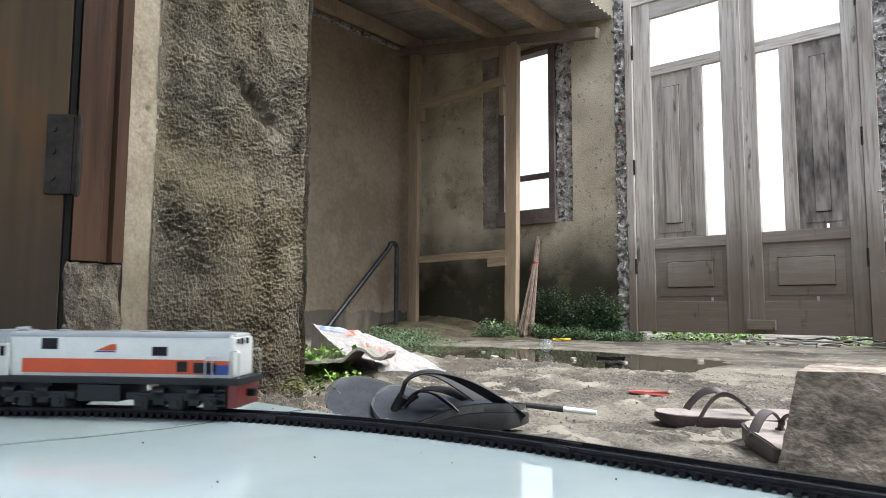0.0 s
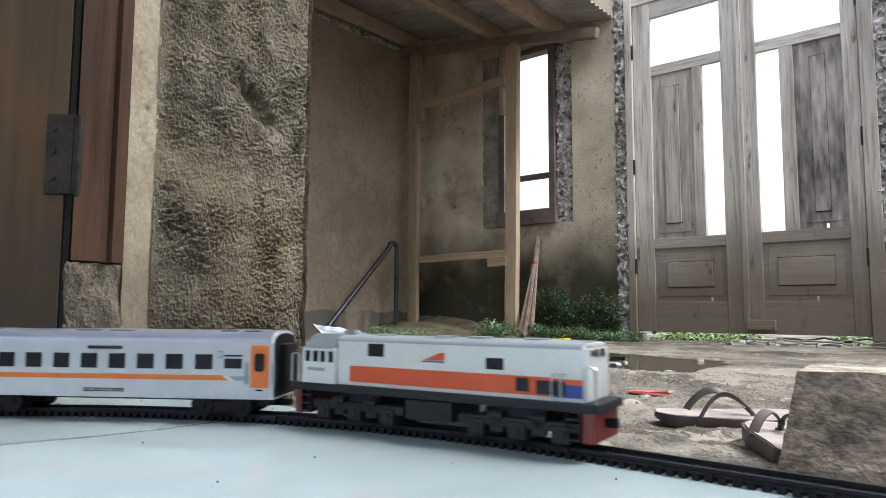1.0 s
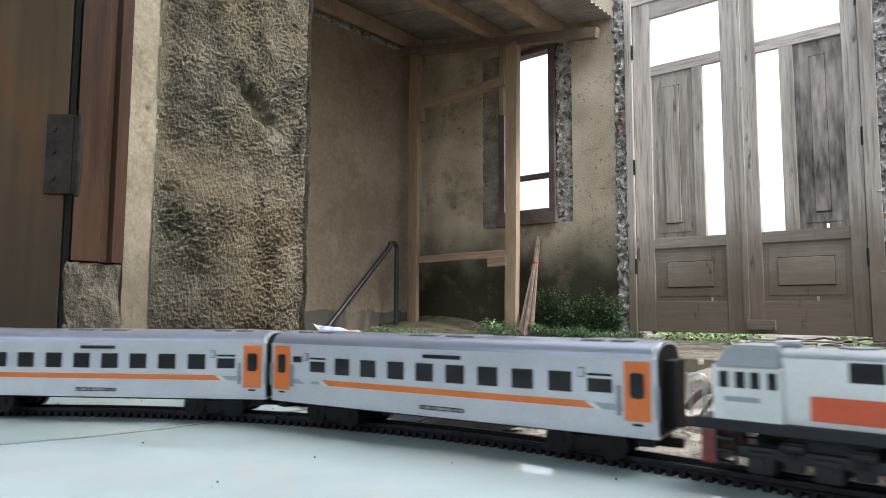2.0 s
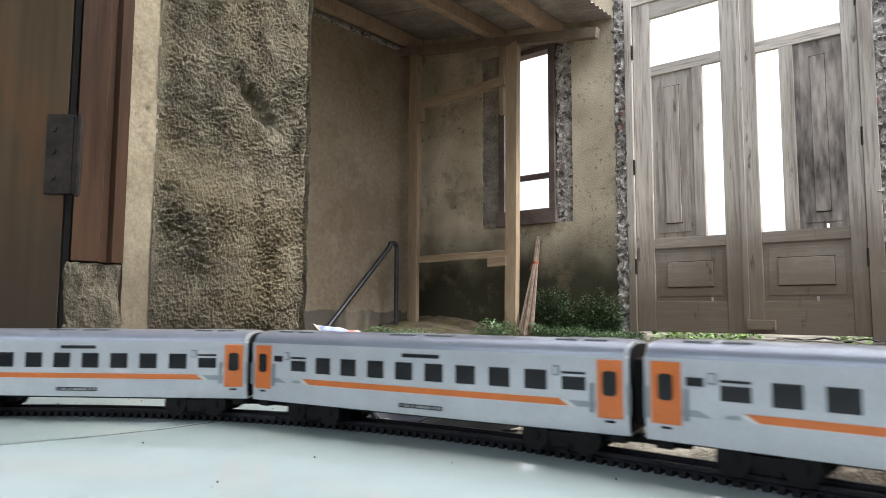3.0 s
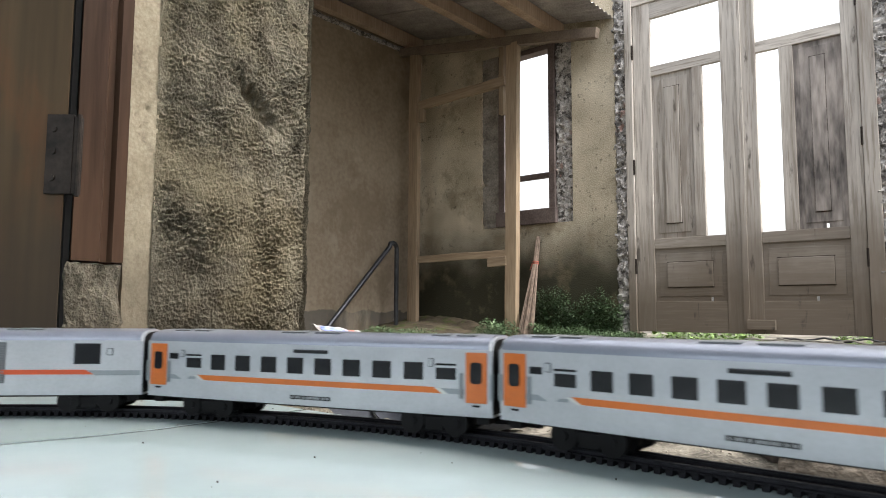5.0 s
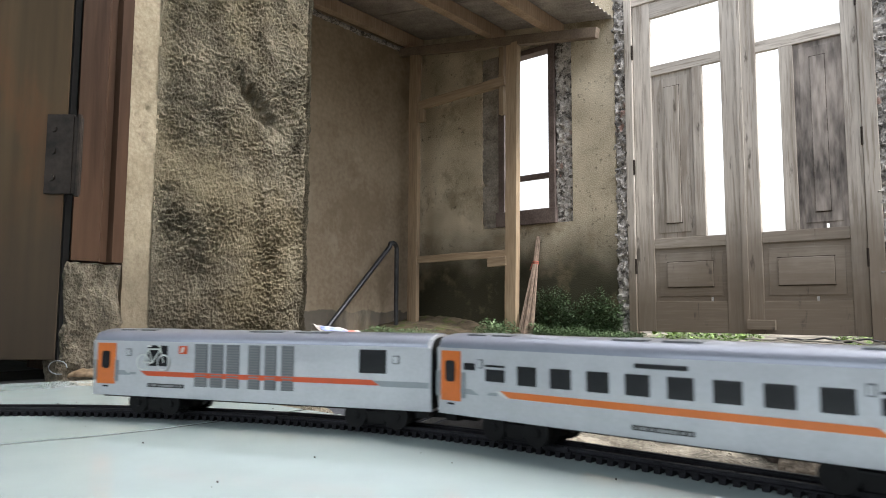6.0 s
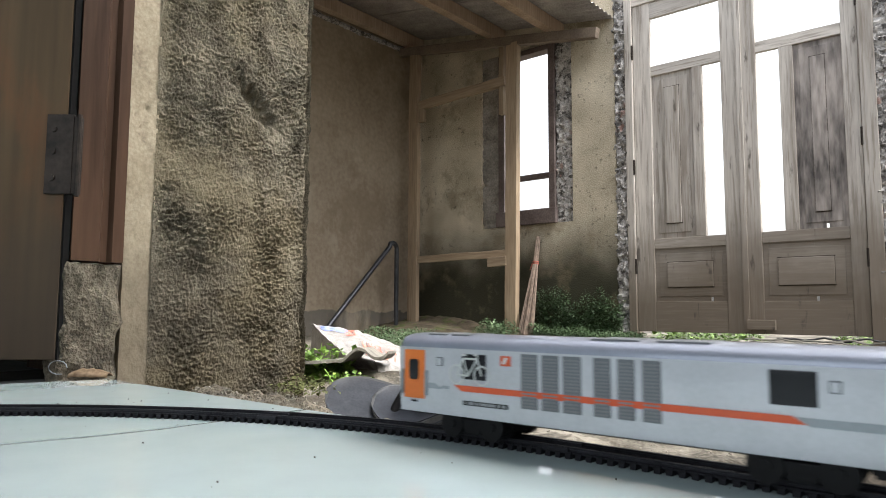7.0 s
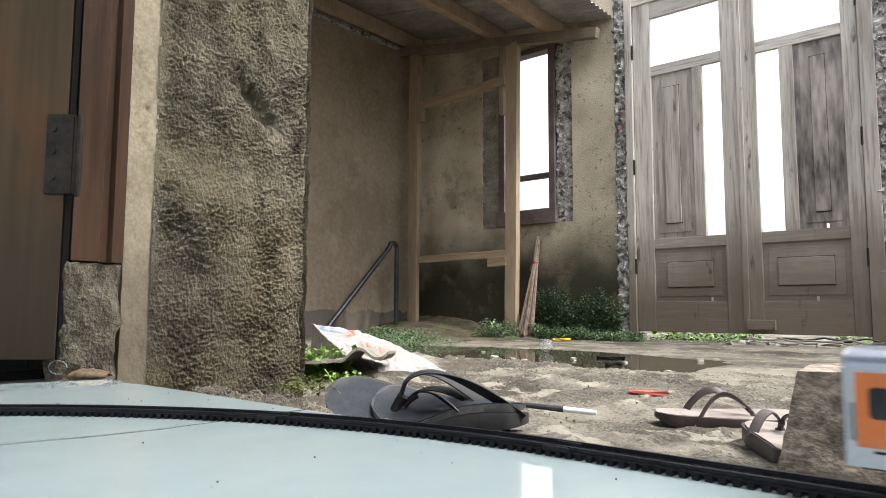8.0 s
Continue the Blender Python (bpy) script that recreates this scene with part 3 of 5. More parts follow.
def beam(name, a, b, w, d, material, parent, label="", turn=0.0):
    """A squared timber from a to b, w across and d deep."""
    a, b = Vector(a), Vector(b)
    t = b - a
    bm = bmesh.new()
    box(bm, (-w / 2, -d / 2, 0), (w / 2, d / 2, t.length), 0.004)
    bmesh.ops.subdivide_edges(bm, edges=[e for e in bm.edges if e.calc_length() > t.length * 0.8], cuts=8)
    for v in bm.verts:
        v.co.x += 0.005 * fbm(v.co.z * 3, 1.0, t.length)
        v.co.y += 0.005 * fbm(v.co.z * 3, 5.0, t.length)
    q = t.to_track_quat("Z", "Y" if abs(t.normalized().z) < 0.9 else "X")
    if abs(t.normalized().z) >= 0.9:
        m = Matrix.Translation(a) @ Vector((0, 0, 1)).rotation_difference(t.normalized()).to_matrix().to_4x4()
    else:
        m = Matrix.Translation(a) @ q.to_matrix().to_4x4()
    ob = part(name, bm, material, parent, label)
    ob.matrix_local = m
    return ob


beam("post", (-4.445, FY, -0.14), (-4.44, FY, 2.62), 0.115, 0.05, M_TIMBER, tf)
beam("post", (-3.295, FY, -0.16), (-3.265, FY, 2.42), 0.115, 0.06, M_TIMBER, tf, "pale split timber post")
beam("rail", (-4.40, FY + 0.01, 2.07), (-3.36, FY + 0.01, 2.10), 0.045, 0.085, M_TIMBER, tf)
beam("rail", (-4.40, FY + 0.01, 0.545), (-3.34, FY + 0.01, 0.553), 0.04, 0.065, M_TIMBER, tf)
beam("rail", (-3.53, FY - 0.02, 0.48), (-3.33, FY - 0.02, 0.485), 0.035, 0.085, M_TIMBER, tf, "short pale offcut")
beam("post", (-3.40, FY + 0.02, 1.80), (-3.40, FY + 0.02, 2.45), 0.05, 0.05, M_TIMBER, tf)
beam("post", (-4.36, FY + 0.01, 1.9), (-4.36, FY + 0.01, 2.06), 0.07, 0.05, M_TIMBER, tf)


def roof_z(x):
    return 2.505 - 0.17 * (x + 2.43)


beam("top_plate", (-4.64, FY, roof_z(-4.64) - 0.21), (-2.45, FY, roof_z(-2.45) - 0.21), 0.06, 0.085, M_TIMBER_DARK, tf)

# ---- lean-to roof ----
roof = thing("lean_to_roof", "old corrugated metal lean-to roof on timber purlins", "roof", kind="structure")
for x in (-4.58, -3.55, -2.93):
    beam("purlin", (x, 1.4, roof_z(x) - 0.075), (x, 5.08, roof_z(x) - 0.075), 0.085, 0.115, M_TIMBER_Y, roof)
for k in range(5):
    y0 = 1.42 + 0.74 * k
    bm = bmesh.new()
    rows = []
    ys = [y0 + 0.79 * i / 84 for i in range(85)]
    for x in (-4.9, -4.0, -3.2, -2.43 + 0.03 * ((k * 7) % 3 - 1)):
        rows.append([bm.verts.new((x, y, roof_z(x) + 0.011 * math.sin((y - y0) * 2 * math.pi / 0.072) + 0.004 * (k % 2))) for y in ys])
    for a, b in zip(rows, rows[1:]):
        for j in range(len(ys) - 1):
            bm.faces.new((a[j], a[j + 1], b[j + 1], b[j]))
    sheet = part("corrugated_sheet", bm, M_ROOF, roof, smooth=True)
    sm = sheet.modifiers.new("thickness", "SOLIDIFY")
    sm.thickness = 0.0012

# ---- model railway ----
T0, HD, RAD = Vector((-0.1370, 0.2557)), -0.01317, 0.4465


def track_at(s):
    """Place and heading on the track's centre line, s metres past the start of the straight."""
    if s >= 0:
        return T0 + Vector((math.cos(HD), math.sin(HD))) * s, HD
    c = T0 + Vector((math.sin(HD), -math.cos(HD))) * RAD
    a = HD - s / RAD
    return c + Vector((-math.sin(a), math.cos(a))) * RAD, a


M_SLEEPER = mat("black_track_plastic", (0.004, 0.004, 0.005), (0.009, 0.009, 0.012), 0.6, 80, 0.1, 400, spec=0.2, depth=0.0003)
M_RAIL = mat("blackened_rail", (0.010, 0.010, 0.012), (0.028, 0.028, 0.034), 0.5, 60, 0.1, 500, metal=0.3, spec=0.25, depth=0.0002)
track = thing("railway_track", "black model railway track curving over the tiles", "model track")
S0, S1 = -1.95, 1.75
for side in (-0.0060, 0.0060):
    bm = bmesh.new()
    pts = []
    s = S0
    while s <= S1:
        p, a = track_at(s)
        pts.append((p.x - math.sin(a) * side, p.y + math.cos(a) * side, 0.0020))
        s += 0.012 if s < 0 else 0.05
    sweep(bm, pts, [(-0.0013, 0), (-0.0013, 0.0005), (-0.0004, 0.0009), (-0.0004, 0.0016), (-0.0007, 0.0018), (-0.0007, 0.0026), (0.0007, 0.0026), (0.0007, 0.0018), (0.0004, 0.0016), (0.0004, 0.0009), (0.0013, 0.0005), (0.0013, 0)])
    part("rail", bm, M_RAIL, track)
    for s in (-0.173, -0.0106):
        bm = bmesh.new()
        p, a = track_at(s)
        box(bm, (-0.006, -0.0019, 0.0), (0.006, 0.0019, 0.0022), 0.0003, Matrix.Translation((p.x - math.sin(a) * side, p.y + math.cos(a) * side, 0.0020)) @ Matrix.Rotation(a, 4, "Z"))
        part("rail_joiner", bm, M_RAIL, track)
bm = bmesh.new()
box(bm, (-0.0013, -0.0086, 0.0), (0.0013, 0.0086, 0.0020), 0.0004)
for sd in (-0.006, 0.006):
    box(bm, (-0.0014, sd - 0.0022, 0.002), (0.0014, sd + 0.0022, 0.0028))
sleeper_mesh = mesh_of("sleeper", bm, M_SLEEPER)
bm = bmesh.new()
s = S0
while s < S1:
    p, a = track_at(s)
    m = Matrix.Translation((p.x, p.y, 0)) @ Matrix.Rotation(a, 4, "Z")
    if -0.62 < s < 0.50:
        ob = new("sleeper", sleeper_mesh)
        ob.parent = track
        ob.matrix_local = m
    else:
        box(bm, (-0.0013, -0.0086, 0.0), (0.0013, 0.0086, 0.0020), 0, m)
    s += 0.0047
ob = part("hidden_sleepers", bm, M_SLEEPER, track)
tagged(ob, kind="stuff")
for sd in (-0.0035, 0.0035):
    bm = bmesh.new()
    pts = []
    s = S0
    while s <= S1:
        p, a = track_at(s)
        pts.append((p.x - math.sin(a) * sd, p.y + math.cos(a) * sd, 0.0))
        s += 0.012 if s < 0 else 0.05
    sweep(bm, pts, [(-0.0008, 0.0001), (-0.0008, 0.0014), (0.0008, 0.0014), (0.0008, 0.0001)])
    part("sleeper_web", bm, M_SLEEPER, track)

# ---- train ----
M_SILVER = plain("pale_silver_train_paint", (0.46, 0.475, 0.505), 0.32, 0.15, coat=0.2)
M_ROOFGREY = plain("satin_grey_train_roof", (0.25, 0.27, 0.33), 0.3, 0.25, coat=0.3)
M_ORANGE = plain("orange_train_paint", (0.62, 0.155, 0.025), 0.35, coat=0.2)
M_GREY = plain("mid_grey_train_paint", (0.26, 0.29, 0.31), 0.4)
M_LOUVRE = plain("dark_grey_louvre", (0.13, 0.14, 0.15), 0.45)
M_SLAT = plain("grey_louvre_slat", (0.17, 0.18, 0.19), 0.45)
M_PANE = plain("black_tinted_pane", (0.012, 0.012, 0.015), 0.12)
M_BLACK = plain("black_train_plastic", (0.004, 0.004, 0.0045), 0.65, spec=0.2)
M_UNDER = plain("dark_grey_running_gear", (0.013, 0.015, 0.019), 0.55, spec=0.3)
M_WHITE = plain("white_train_paint", (0.60, 0.62, 0.60), 0.3, coat=0.2)
M_RED = plain("dark_red_plough_paint", (0.13, 0.018, 0.017), 0.4)
M_ORED = plain("red_orange_train_paint", (0.56, 0.08, 0.022), 0.32, coat=0.2)
M_BLUE = plain("deep_blue_train_paint", (0.02, 0.055, 0.26), 0.35)
M_WRITE = plain("pale_lettering", (0.26, 0.27, 0.28), 0.5)
M_STEEL = plain("bright_steel", (0.55, 0.56, 0.58), 0.3, 0.8)

HW = 0.0165


def shell(bm, x0, x1, hw, z_floor, z_eave, z_top, tuck=0.0012, seg=9, roof_only=None):
    """A carriage shell: sides tucked in at the foot, a rounded roof."""
    pts = [(hw - tuck, z_floor), (hw, z_floor + 0.004), (hw, z_eave)]
    for i in range(1, seg):
        a = math.pi / 2 * i / seg
        pts.append((hw * math.cos(a) ** 0.75, z_eave + (z_top - z_eave) * math.sin(a) ** 0.9))
    pts.append((0, z_top))
    full = pts + [(-y, z) for y, z in pts[-2::-1]]
    if roof_only is not None:
        keep = [p for p in full if p[1] >= z_eave - 1e-6]
        full = [(y * (1 + roof_only), z + (roof_only * 0.02 if z > z_eave + 0.001 else 0)) for y, z in keep]
    ends = [[bm.verts.new((x, y, z)) for y, z in full] for x in (x0, x1)]
    k = len(full)
    for j in range(k):
        bm.faces.new((ends[0][j], ends[0][(j + 1) % k], ends[1][(j + 1) % k], ends[1][j]))
    bm.faces.new(ends[0][::-1])
    bm.faces.new(ends[1])


def plate(x0, x1, z0, z1, hw=HW, sides=(-1, 1), out=0.0003, bevel=0.0):
    """Thin plates on the sides of a body, one mesh a side."""
    made = []
    for sd in sides:
        bm = bmesh.new()
        ya, yb = sd * (hw - 0.0003), sd * (hw + out)
        box(bm, (x0, min(ya, yb), z0), (x1, max(ya, yb), z1), bevel)
        made.append((sd, bm))
    return made


def stripe(x0, x1, z0, z1, slant0, slant1, hw=HW, out=0.00025):
    made = []
    for sd in (-1, 1):
        bm = bmesh.new()
        ya, yb = sd * (hw - 0.0003), sd * (hw + out)
        q = [(x0, z1), (x0 + slant0, z0), (x1 + slant1, z0), (x1, z1)]
        a = [bm.verts.new((x, ya, z)) for x, z in q]
        b = [bm.verts.new((x, yb, z)) for x, z in q]
        bm.faces.new(a)
        bm.faces.new(b[::-1])
        for i in range(4):
            bm.faces.new((a[i], a[(i + 1) % 4], b[(i + 1) % 4], b[i]))
        made.append((sd, bm))
    return made


def add(name, plates, material, parent, label=""):
    return [part(name, bm, material, parent, label) for _, bm in plates]


def bars(x0, x1, z, size, parent):
    """Unreadable lettering as small bars on a dark plate."""
    for sd in (-1, 1):
        bm = bmesh.new()
        rnd = random.Random(3)
        x = x0 + 0.0006
        y0, y1 = sorted((sd * (HW + 0.0002), sd * (HW + 0.0006)))
        while x < x1 - 0.001:
            w = rnd.choice((0.0008, 0.0011, 0.0014))
            box(bm, (x, y0, z - size / 2), (x + w, y1, z + size / 2))
            x += w + rnd.choice((0.0004, 0.0004, 0.0012))
        tagged(part("lettering", bm, M_WRITE, parent), kind="stuff")


def bogie(parent, x, half=0.0150, material=M_BLACK):
    """A four-wheeled bogie with side frames, axle boxes and wheels."""
    bg = bmesh.new()
    for sd in (-1, 1):
        y0, y1 = sorted((sd * 0.0105, sd * 0.0140))
        box(bg, (x - half, y0, 0.0078), (x + half, y1, 0.0120), 0.0008)
        for dx in (-0.0105, 0.0105):
            box(bg, (x + dx - 0.0042, y0, 0.0060), (x + dx + 0.0042, sd * 0.0148 if sd > 0 else y1, 0.0132), 0.0008)
            rod(bg, (x + dx, sd * 0.0120, 0.0098), (x + dx, sd * 0.0146, 0.0098), 0.0059, seg=20)
            rod(bg, (x + dx, sd * 0.0135, 0.0098), (x + dx, sd * 0.0155, 0.0098), 0.0022)
        box(bg, (x - 0.0045, y0, 0.0058), (x + 0.0045, y1, 0.0095), 0.0006)
    box(bg, (x - 0.0152, -0.0112, 0.0066), (x + 0.0152, 0.0112, 0.0146), 0.002)
    b = part("bogie", bg, material, parent, "black bogie")
    for dx in (-0.0105, 0.0105):
        w = bmesh.new()
        for sd in (-1, 1):
            rod(w, (x + dx, sd * 0.0047, 0.0099), (x + dx, sd * 0.0070, 0.0099), 0.0053, seg=20)
            rod(w, (x + dx, sd * 0.0041, 0.0099), (x + dx, sd * 0.0047, 0.0099), 0.0060, seg=20)
        rod(w, (x + dx, -0.0105, 0.0099), (x + dx, 0.0105, 0.0099), 0.0012)
        part("wheelset", w, material, b)


def carriage_base(name, label, group="", ends=(-1, 1)):
    c = thing(name, label, "model train", group=group)
    bm = bmesh.new()
    shell(bm, -0.0990, 0.0990, HW, 0.0131, 0.0422, 0.0482)
    bmesh.ops.bevel(bm, geom=[e for e in bm.edges if len(e.link_faces) == 2 and abs(abs(sum(v.co.x for v in e.verts) / 2) - 0.099) < 1e-5 and e.verts[0].co.z > 0.02], offset=0.0012, segments=2, affect="EDGES")
    part("body", bm, M_SILVER, c, smooth=True)
    bm = bmesh.new()
    shell(bm, -0.0975, 0.0975, HW, 0.0140, 0.0426, 0.0484, roof_only=0.012)
    part("roof", bm, M_ROOFGREY, c, "satin grey curved roof", True)
    for sd in (-1, 1):
        bm = bmesh.new()
        x0, x1 = sorted((sd * 0.0985, sd * 0.0994))
        shell(bm, x0, x1, HW * 0.93, 0.0142, 0.0416, 0.0470, tuck=0.001)
        part("end_wall", bm, M_BLACK, c, "black carriage end")
    part("underframe", boxes(((-0.096, -0.0110, 0.0118), (0.096, 0.0110, 0.0135))), M_BLACK, c)
    for sd in ends:
        bm = bmesh.new()
        x0, x1 = sorted((sd * 0.0985, sd * 0.1035))
        box(bm, (x0, -0.0085, 0.0165), (x1, 0.0085, 0.0415), 0.001)
        part("gangway", bm, M_BLACK, c, "black rubber gangway")
        bm = bmesh.new()
        x0, x1 = sorted((sd * 0.088, sd * 0.1043))
        box(bm, (x0, -0.0018, 0.0085), (x1, 0.0018, 0.0118), 0.0005)
        box(bm, (sd * 0.0935 - 0.003, -0.0130, 0.0098), (sd * 0.0935 + 0.003, 0.0130, 0.0135))
        part("coupler", bm, M_BLACK, c)
    bogie(c, -0.0585)
    bogie(c, 0.0705)
    return c


def car_door(c, xa, xb):
    for sd in (-1, 1):
        bm = plate(xa, xb, 0.0192, 0.0413, sides=(sd,), out=0.0005, bevel=0.0004)[0][1]
        d = part("door", bm, M_ORANGE, c, "orange door")
        xm = (xa + xb) / 2
        bm = bmesh.new()
        outline = [(xm + 0.0027 * math.copysign(abs(math.cos(a)) ** 0.45, math.cos(a)), 0.03235 + 0.00465 * math.copysign(abs(math.sin(a)) ** 0.3, math.sin(a))) for a in [math.pi * (i + 0.5) / 12 for i in range(24)]]
        near = [bm.verts.new((x, sd * (HW + 0.0009), z)) for x, z in outline]
        far = [bm.verts.new((x, sd * (HW - 0.0002), z)) for x, z in outline]
        bm.faces.new(near)
        for i in range(24):
            bm.faces.new((near[i], near[(i + 1) % 24], far[(i + 1) % 24], far[i]))
        part("door_window", bm, M_PANE, d)
        bm = plate(xm - 0.0018, xm + 0.0018, 0.0176, 0.0184, sides=(sd,), out=0.0004)[0][1]
        part("step_slot", bm, M_BLACK, d)
        for dx in (-0.0072, 0.0072):
            bm = bmesh.new()
            y = sd * (HW + 0.0008)
            rod(bm, (xm + dx, y, 0.0213), (xm + dx, y, 0.0318), 0.0006, seg=8)
            box(bm, (xm + dx - 0.0008, min(sd * HW, y), 0.0210), (xm + dx + 0.0008, max(sd * HW, y), 0.0322))
            part("handrail", bm, M_GREY, c)


def roof_fittings(c, spots):
    for x0, x1 in spots:
        bm = bmesh.new()
        for k in (-1, 1):
            xm = (x0 + x1) / 2 + k * (x1 - x0) * 0.26
            box(bm, (xm - (x1 - x0) * 0.19, -0.0100, 0.0455), (xm + (x1 - x0) * 0.19, 0.0100, 0.0487), 0.0005)
        part("roof_vent", bm, M_LOUVRE, c, "flat dark grey roof vent")


def coach():
    c = carriage_base("coach", "silver model passenger coach with orange doors and stripe", "coaches of the train")
    for x0, x1 in ((-0.0555, -0.0462), (-0.0398, -0.0304), (-0.0237, -0.0143), (-0.0079, 0.0016), (0.0080, 0.0175), (0.0239, 0.0335), (0.0400, 0.0497), (0.0563, 0.0661)):
        add("window", plate(x0, x1, 0.0284, 0.0363, bevel=0.00025), M_PANE, c)
    for x0, x1 in ((-0.0718, -0.0618), (0.0724, 0.0822)):
        add("window", plate(x0, x1, 0.0290, 0.0342, bevel=0.00025), M_PANE, c)
        add("toplight", plate(x0, x1, 0.0352, 0.0361), M_PANE, c)
    add("window", plate(-0.0834, -0.0774, 0.0333, 0.0363), M_PANE, c)
    for x in (-0.0745, 0.0700):
        add("sign_box", plate(x - 0.0014, x + 0.0014, 0.0343, 0.0383, out=0.0005, bevel=0.0003), M_LOUVRE, c)
        add("sign_face", plate(x - 0.0009, x + 0.0009, 0.0348, 0.0378, out=0.0007), M_SILVER, c)
    add("destination_board", plate(-0.0042, 0.0157, 0.0385, 0.0403, out=0.0005, bevel=0.0004), M_PANE, c)
    add("stripe", stripe(-0.0640, 0.0711, 0.0228, 0.0255, 0.0044, 0.0043), M_ORANGE, c, "orange stripe")
    add("stripe_edge", stripe(-0.0664, 0.0745, 0.0226, 0.0251, 0.0049, 0.0036, out=0.0002), M_WHITE, c)
    add("grey_band", stripe(0.0750, 0.0860, 0.0228, 0.0251, 0.0036, 0.0), M_GREY, c)
    add("grey_band", stripe(-0.0860, -0.0795, 0.0228, 0.0251, 0.0, 0.0045), M_GREY, c)
    add("emblem", stripe(-0.0690, -0.0655, 0.0232, 0.0245, -0.002, 0.0), M_GREY, c)
    add("name_plate", plate(-0.0054, 0.0173, 0.0162, 0.0180), M_PANE, c)
    bars(-0.0050, 0.0170, 0.0171, 0.0010, c)
    car_door(c, -0.0964, -0.0852)
    car_door(c, 0.0868, 0.0968)
    roof_fittings(c, ((-0.088, -0.062), (-0.018, 0.020), (0.066, 0.090)))
    return c


def generator_car():
    c = carriage_base("generator_car", "silver model generator car with grey louvre panels", ends=(1,))
    for x0, x1 in ((-0.0316, -0.0238), (-0.0218, -0.0142), (-0.0123, -0.0044), (0.0008, 0.0077), (0.0105, 0.0171), (0.0201, 0.0270)):
        for sd in (-1, 1):
            lo = part("louvre", plate(x0, x1, 0.0197, 0.0417, sides=(sd,), out=0.0003)[0][1], M_LOUVRE, c, "dark grey louvre panel")
            bm = bmesh.new()
            for k in range(16):
                z = 0.0203 + 0.0013 * k
                y0, y1 = sorted((sd * (HW + 0.0001), sd * (HW + 0.0006)))
                box(bm, (x0 + 0.0005, y0, z), (x1 - 0.0005, y1, z + 0.0006))
            part("slats", bm, M_SLAT, lo)
    add("window", plate(0.0626, 0.0766, 0.0298, 0.0410, bevel=0.0003), M_PANE, c)
    add("window", plate(-0.0620, -0.0492, 0.0295, 0.0405, bevel=0.0003), M_PANE, c)
    add("warning_sign", plate(-0.0418, -0.0366, 0.0363, 0.0405), M_ORED, c, "orange sign with a white flash")
    add("flash", stripe(-0.0396, -0.0380, 0.0371, 0.0398, -0.0012, -0.0012, out=0.0005), M_WHITE, c)
    for x in (-0.0745, 0.0815):
        add("sign_box", plate(x - 0.0018, x + 0.0018, 0.0345, 0.0385, out=0.0005, bevel=0.0003), M_LOUVRE, c)
        add("sign_face", plate(x - 0.0012, x + 0.0012, 0.0350, 0.0380, out=0.0007), M_SILVER, c)
    add("stripe", stripe(-0.0663, 0.0690, 0.0243, 0.0268, 0.0044, 0.0043, out=0.0005), M_ORED, c, "orange stripe")
    add("grey_band", stripe(0.0700, 0.0980, 0.0238, 0.0265, 0.0043, 0.0), M_GREY, c)
    add("grey_band", stripe(-0.0860, -0.0775, 0.0243, 0.0268, 0.0, 0.0045), M_GREY, c)
    add("emblem", stripe(-0.0730, -0.0692, 0.0247, 0.0260, -0.002, 0.0), M_GREY, c)
    add("name_plate", plate(-0.0613, -0.0380, 0.0185, 0.0204), M_PANE, c)
    bars(-0.0608, -0.0384, 0.0195, 0.0011, c)
    # the painted bicycle: two wheels, frame bars, saddle, handlebar
    for sd in (-1, 1):
        bm = bmesh.new()
        y = sd * (HW + 0.0006)
        for cx in (-0.0645, -0.0512):
            rim = [(cx + 0.0040 * math.cos(a), y, 0.0315 + 0.0040 * math.sin(a)) for a in [2 * math.pi * i / 20 for i in range(21)]]
            for p, q in zip(rim, rim[1:]):
                rod(bm, p, q, 0.00042, seg=4)
        J = dict(r=(-0.0645, 0.0315), f=(-0.0512, 0.0315), b=(-0.0585, 0.0312), s=(-0.0610, 0.0385), h=(-0.0535, 0.0385), t=(-0.0535, 0.0402), g=(-0.0552, 0.0402), u=(-0.0617, 0.0400), v=(-0.0595, 0.0400))
        for p, q in ("rb", "rs", "bs", "bh", "sh", "hf", "ht", "tg", "uv"):
            rod(bm, (J[p][0], y, J[p][1]), (J[q][0], y, J[q][1]), 0.00042, seg=4)
        part("bicycle_picture", bm, M_WHITE, c, "white painted bicycle outline")
    car_door(c, -0.0957, -0.0833)
    roof_fittings(c, ((-0.088, -0.062), (-0.006, 0.045)))
    return c


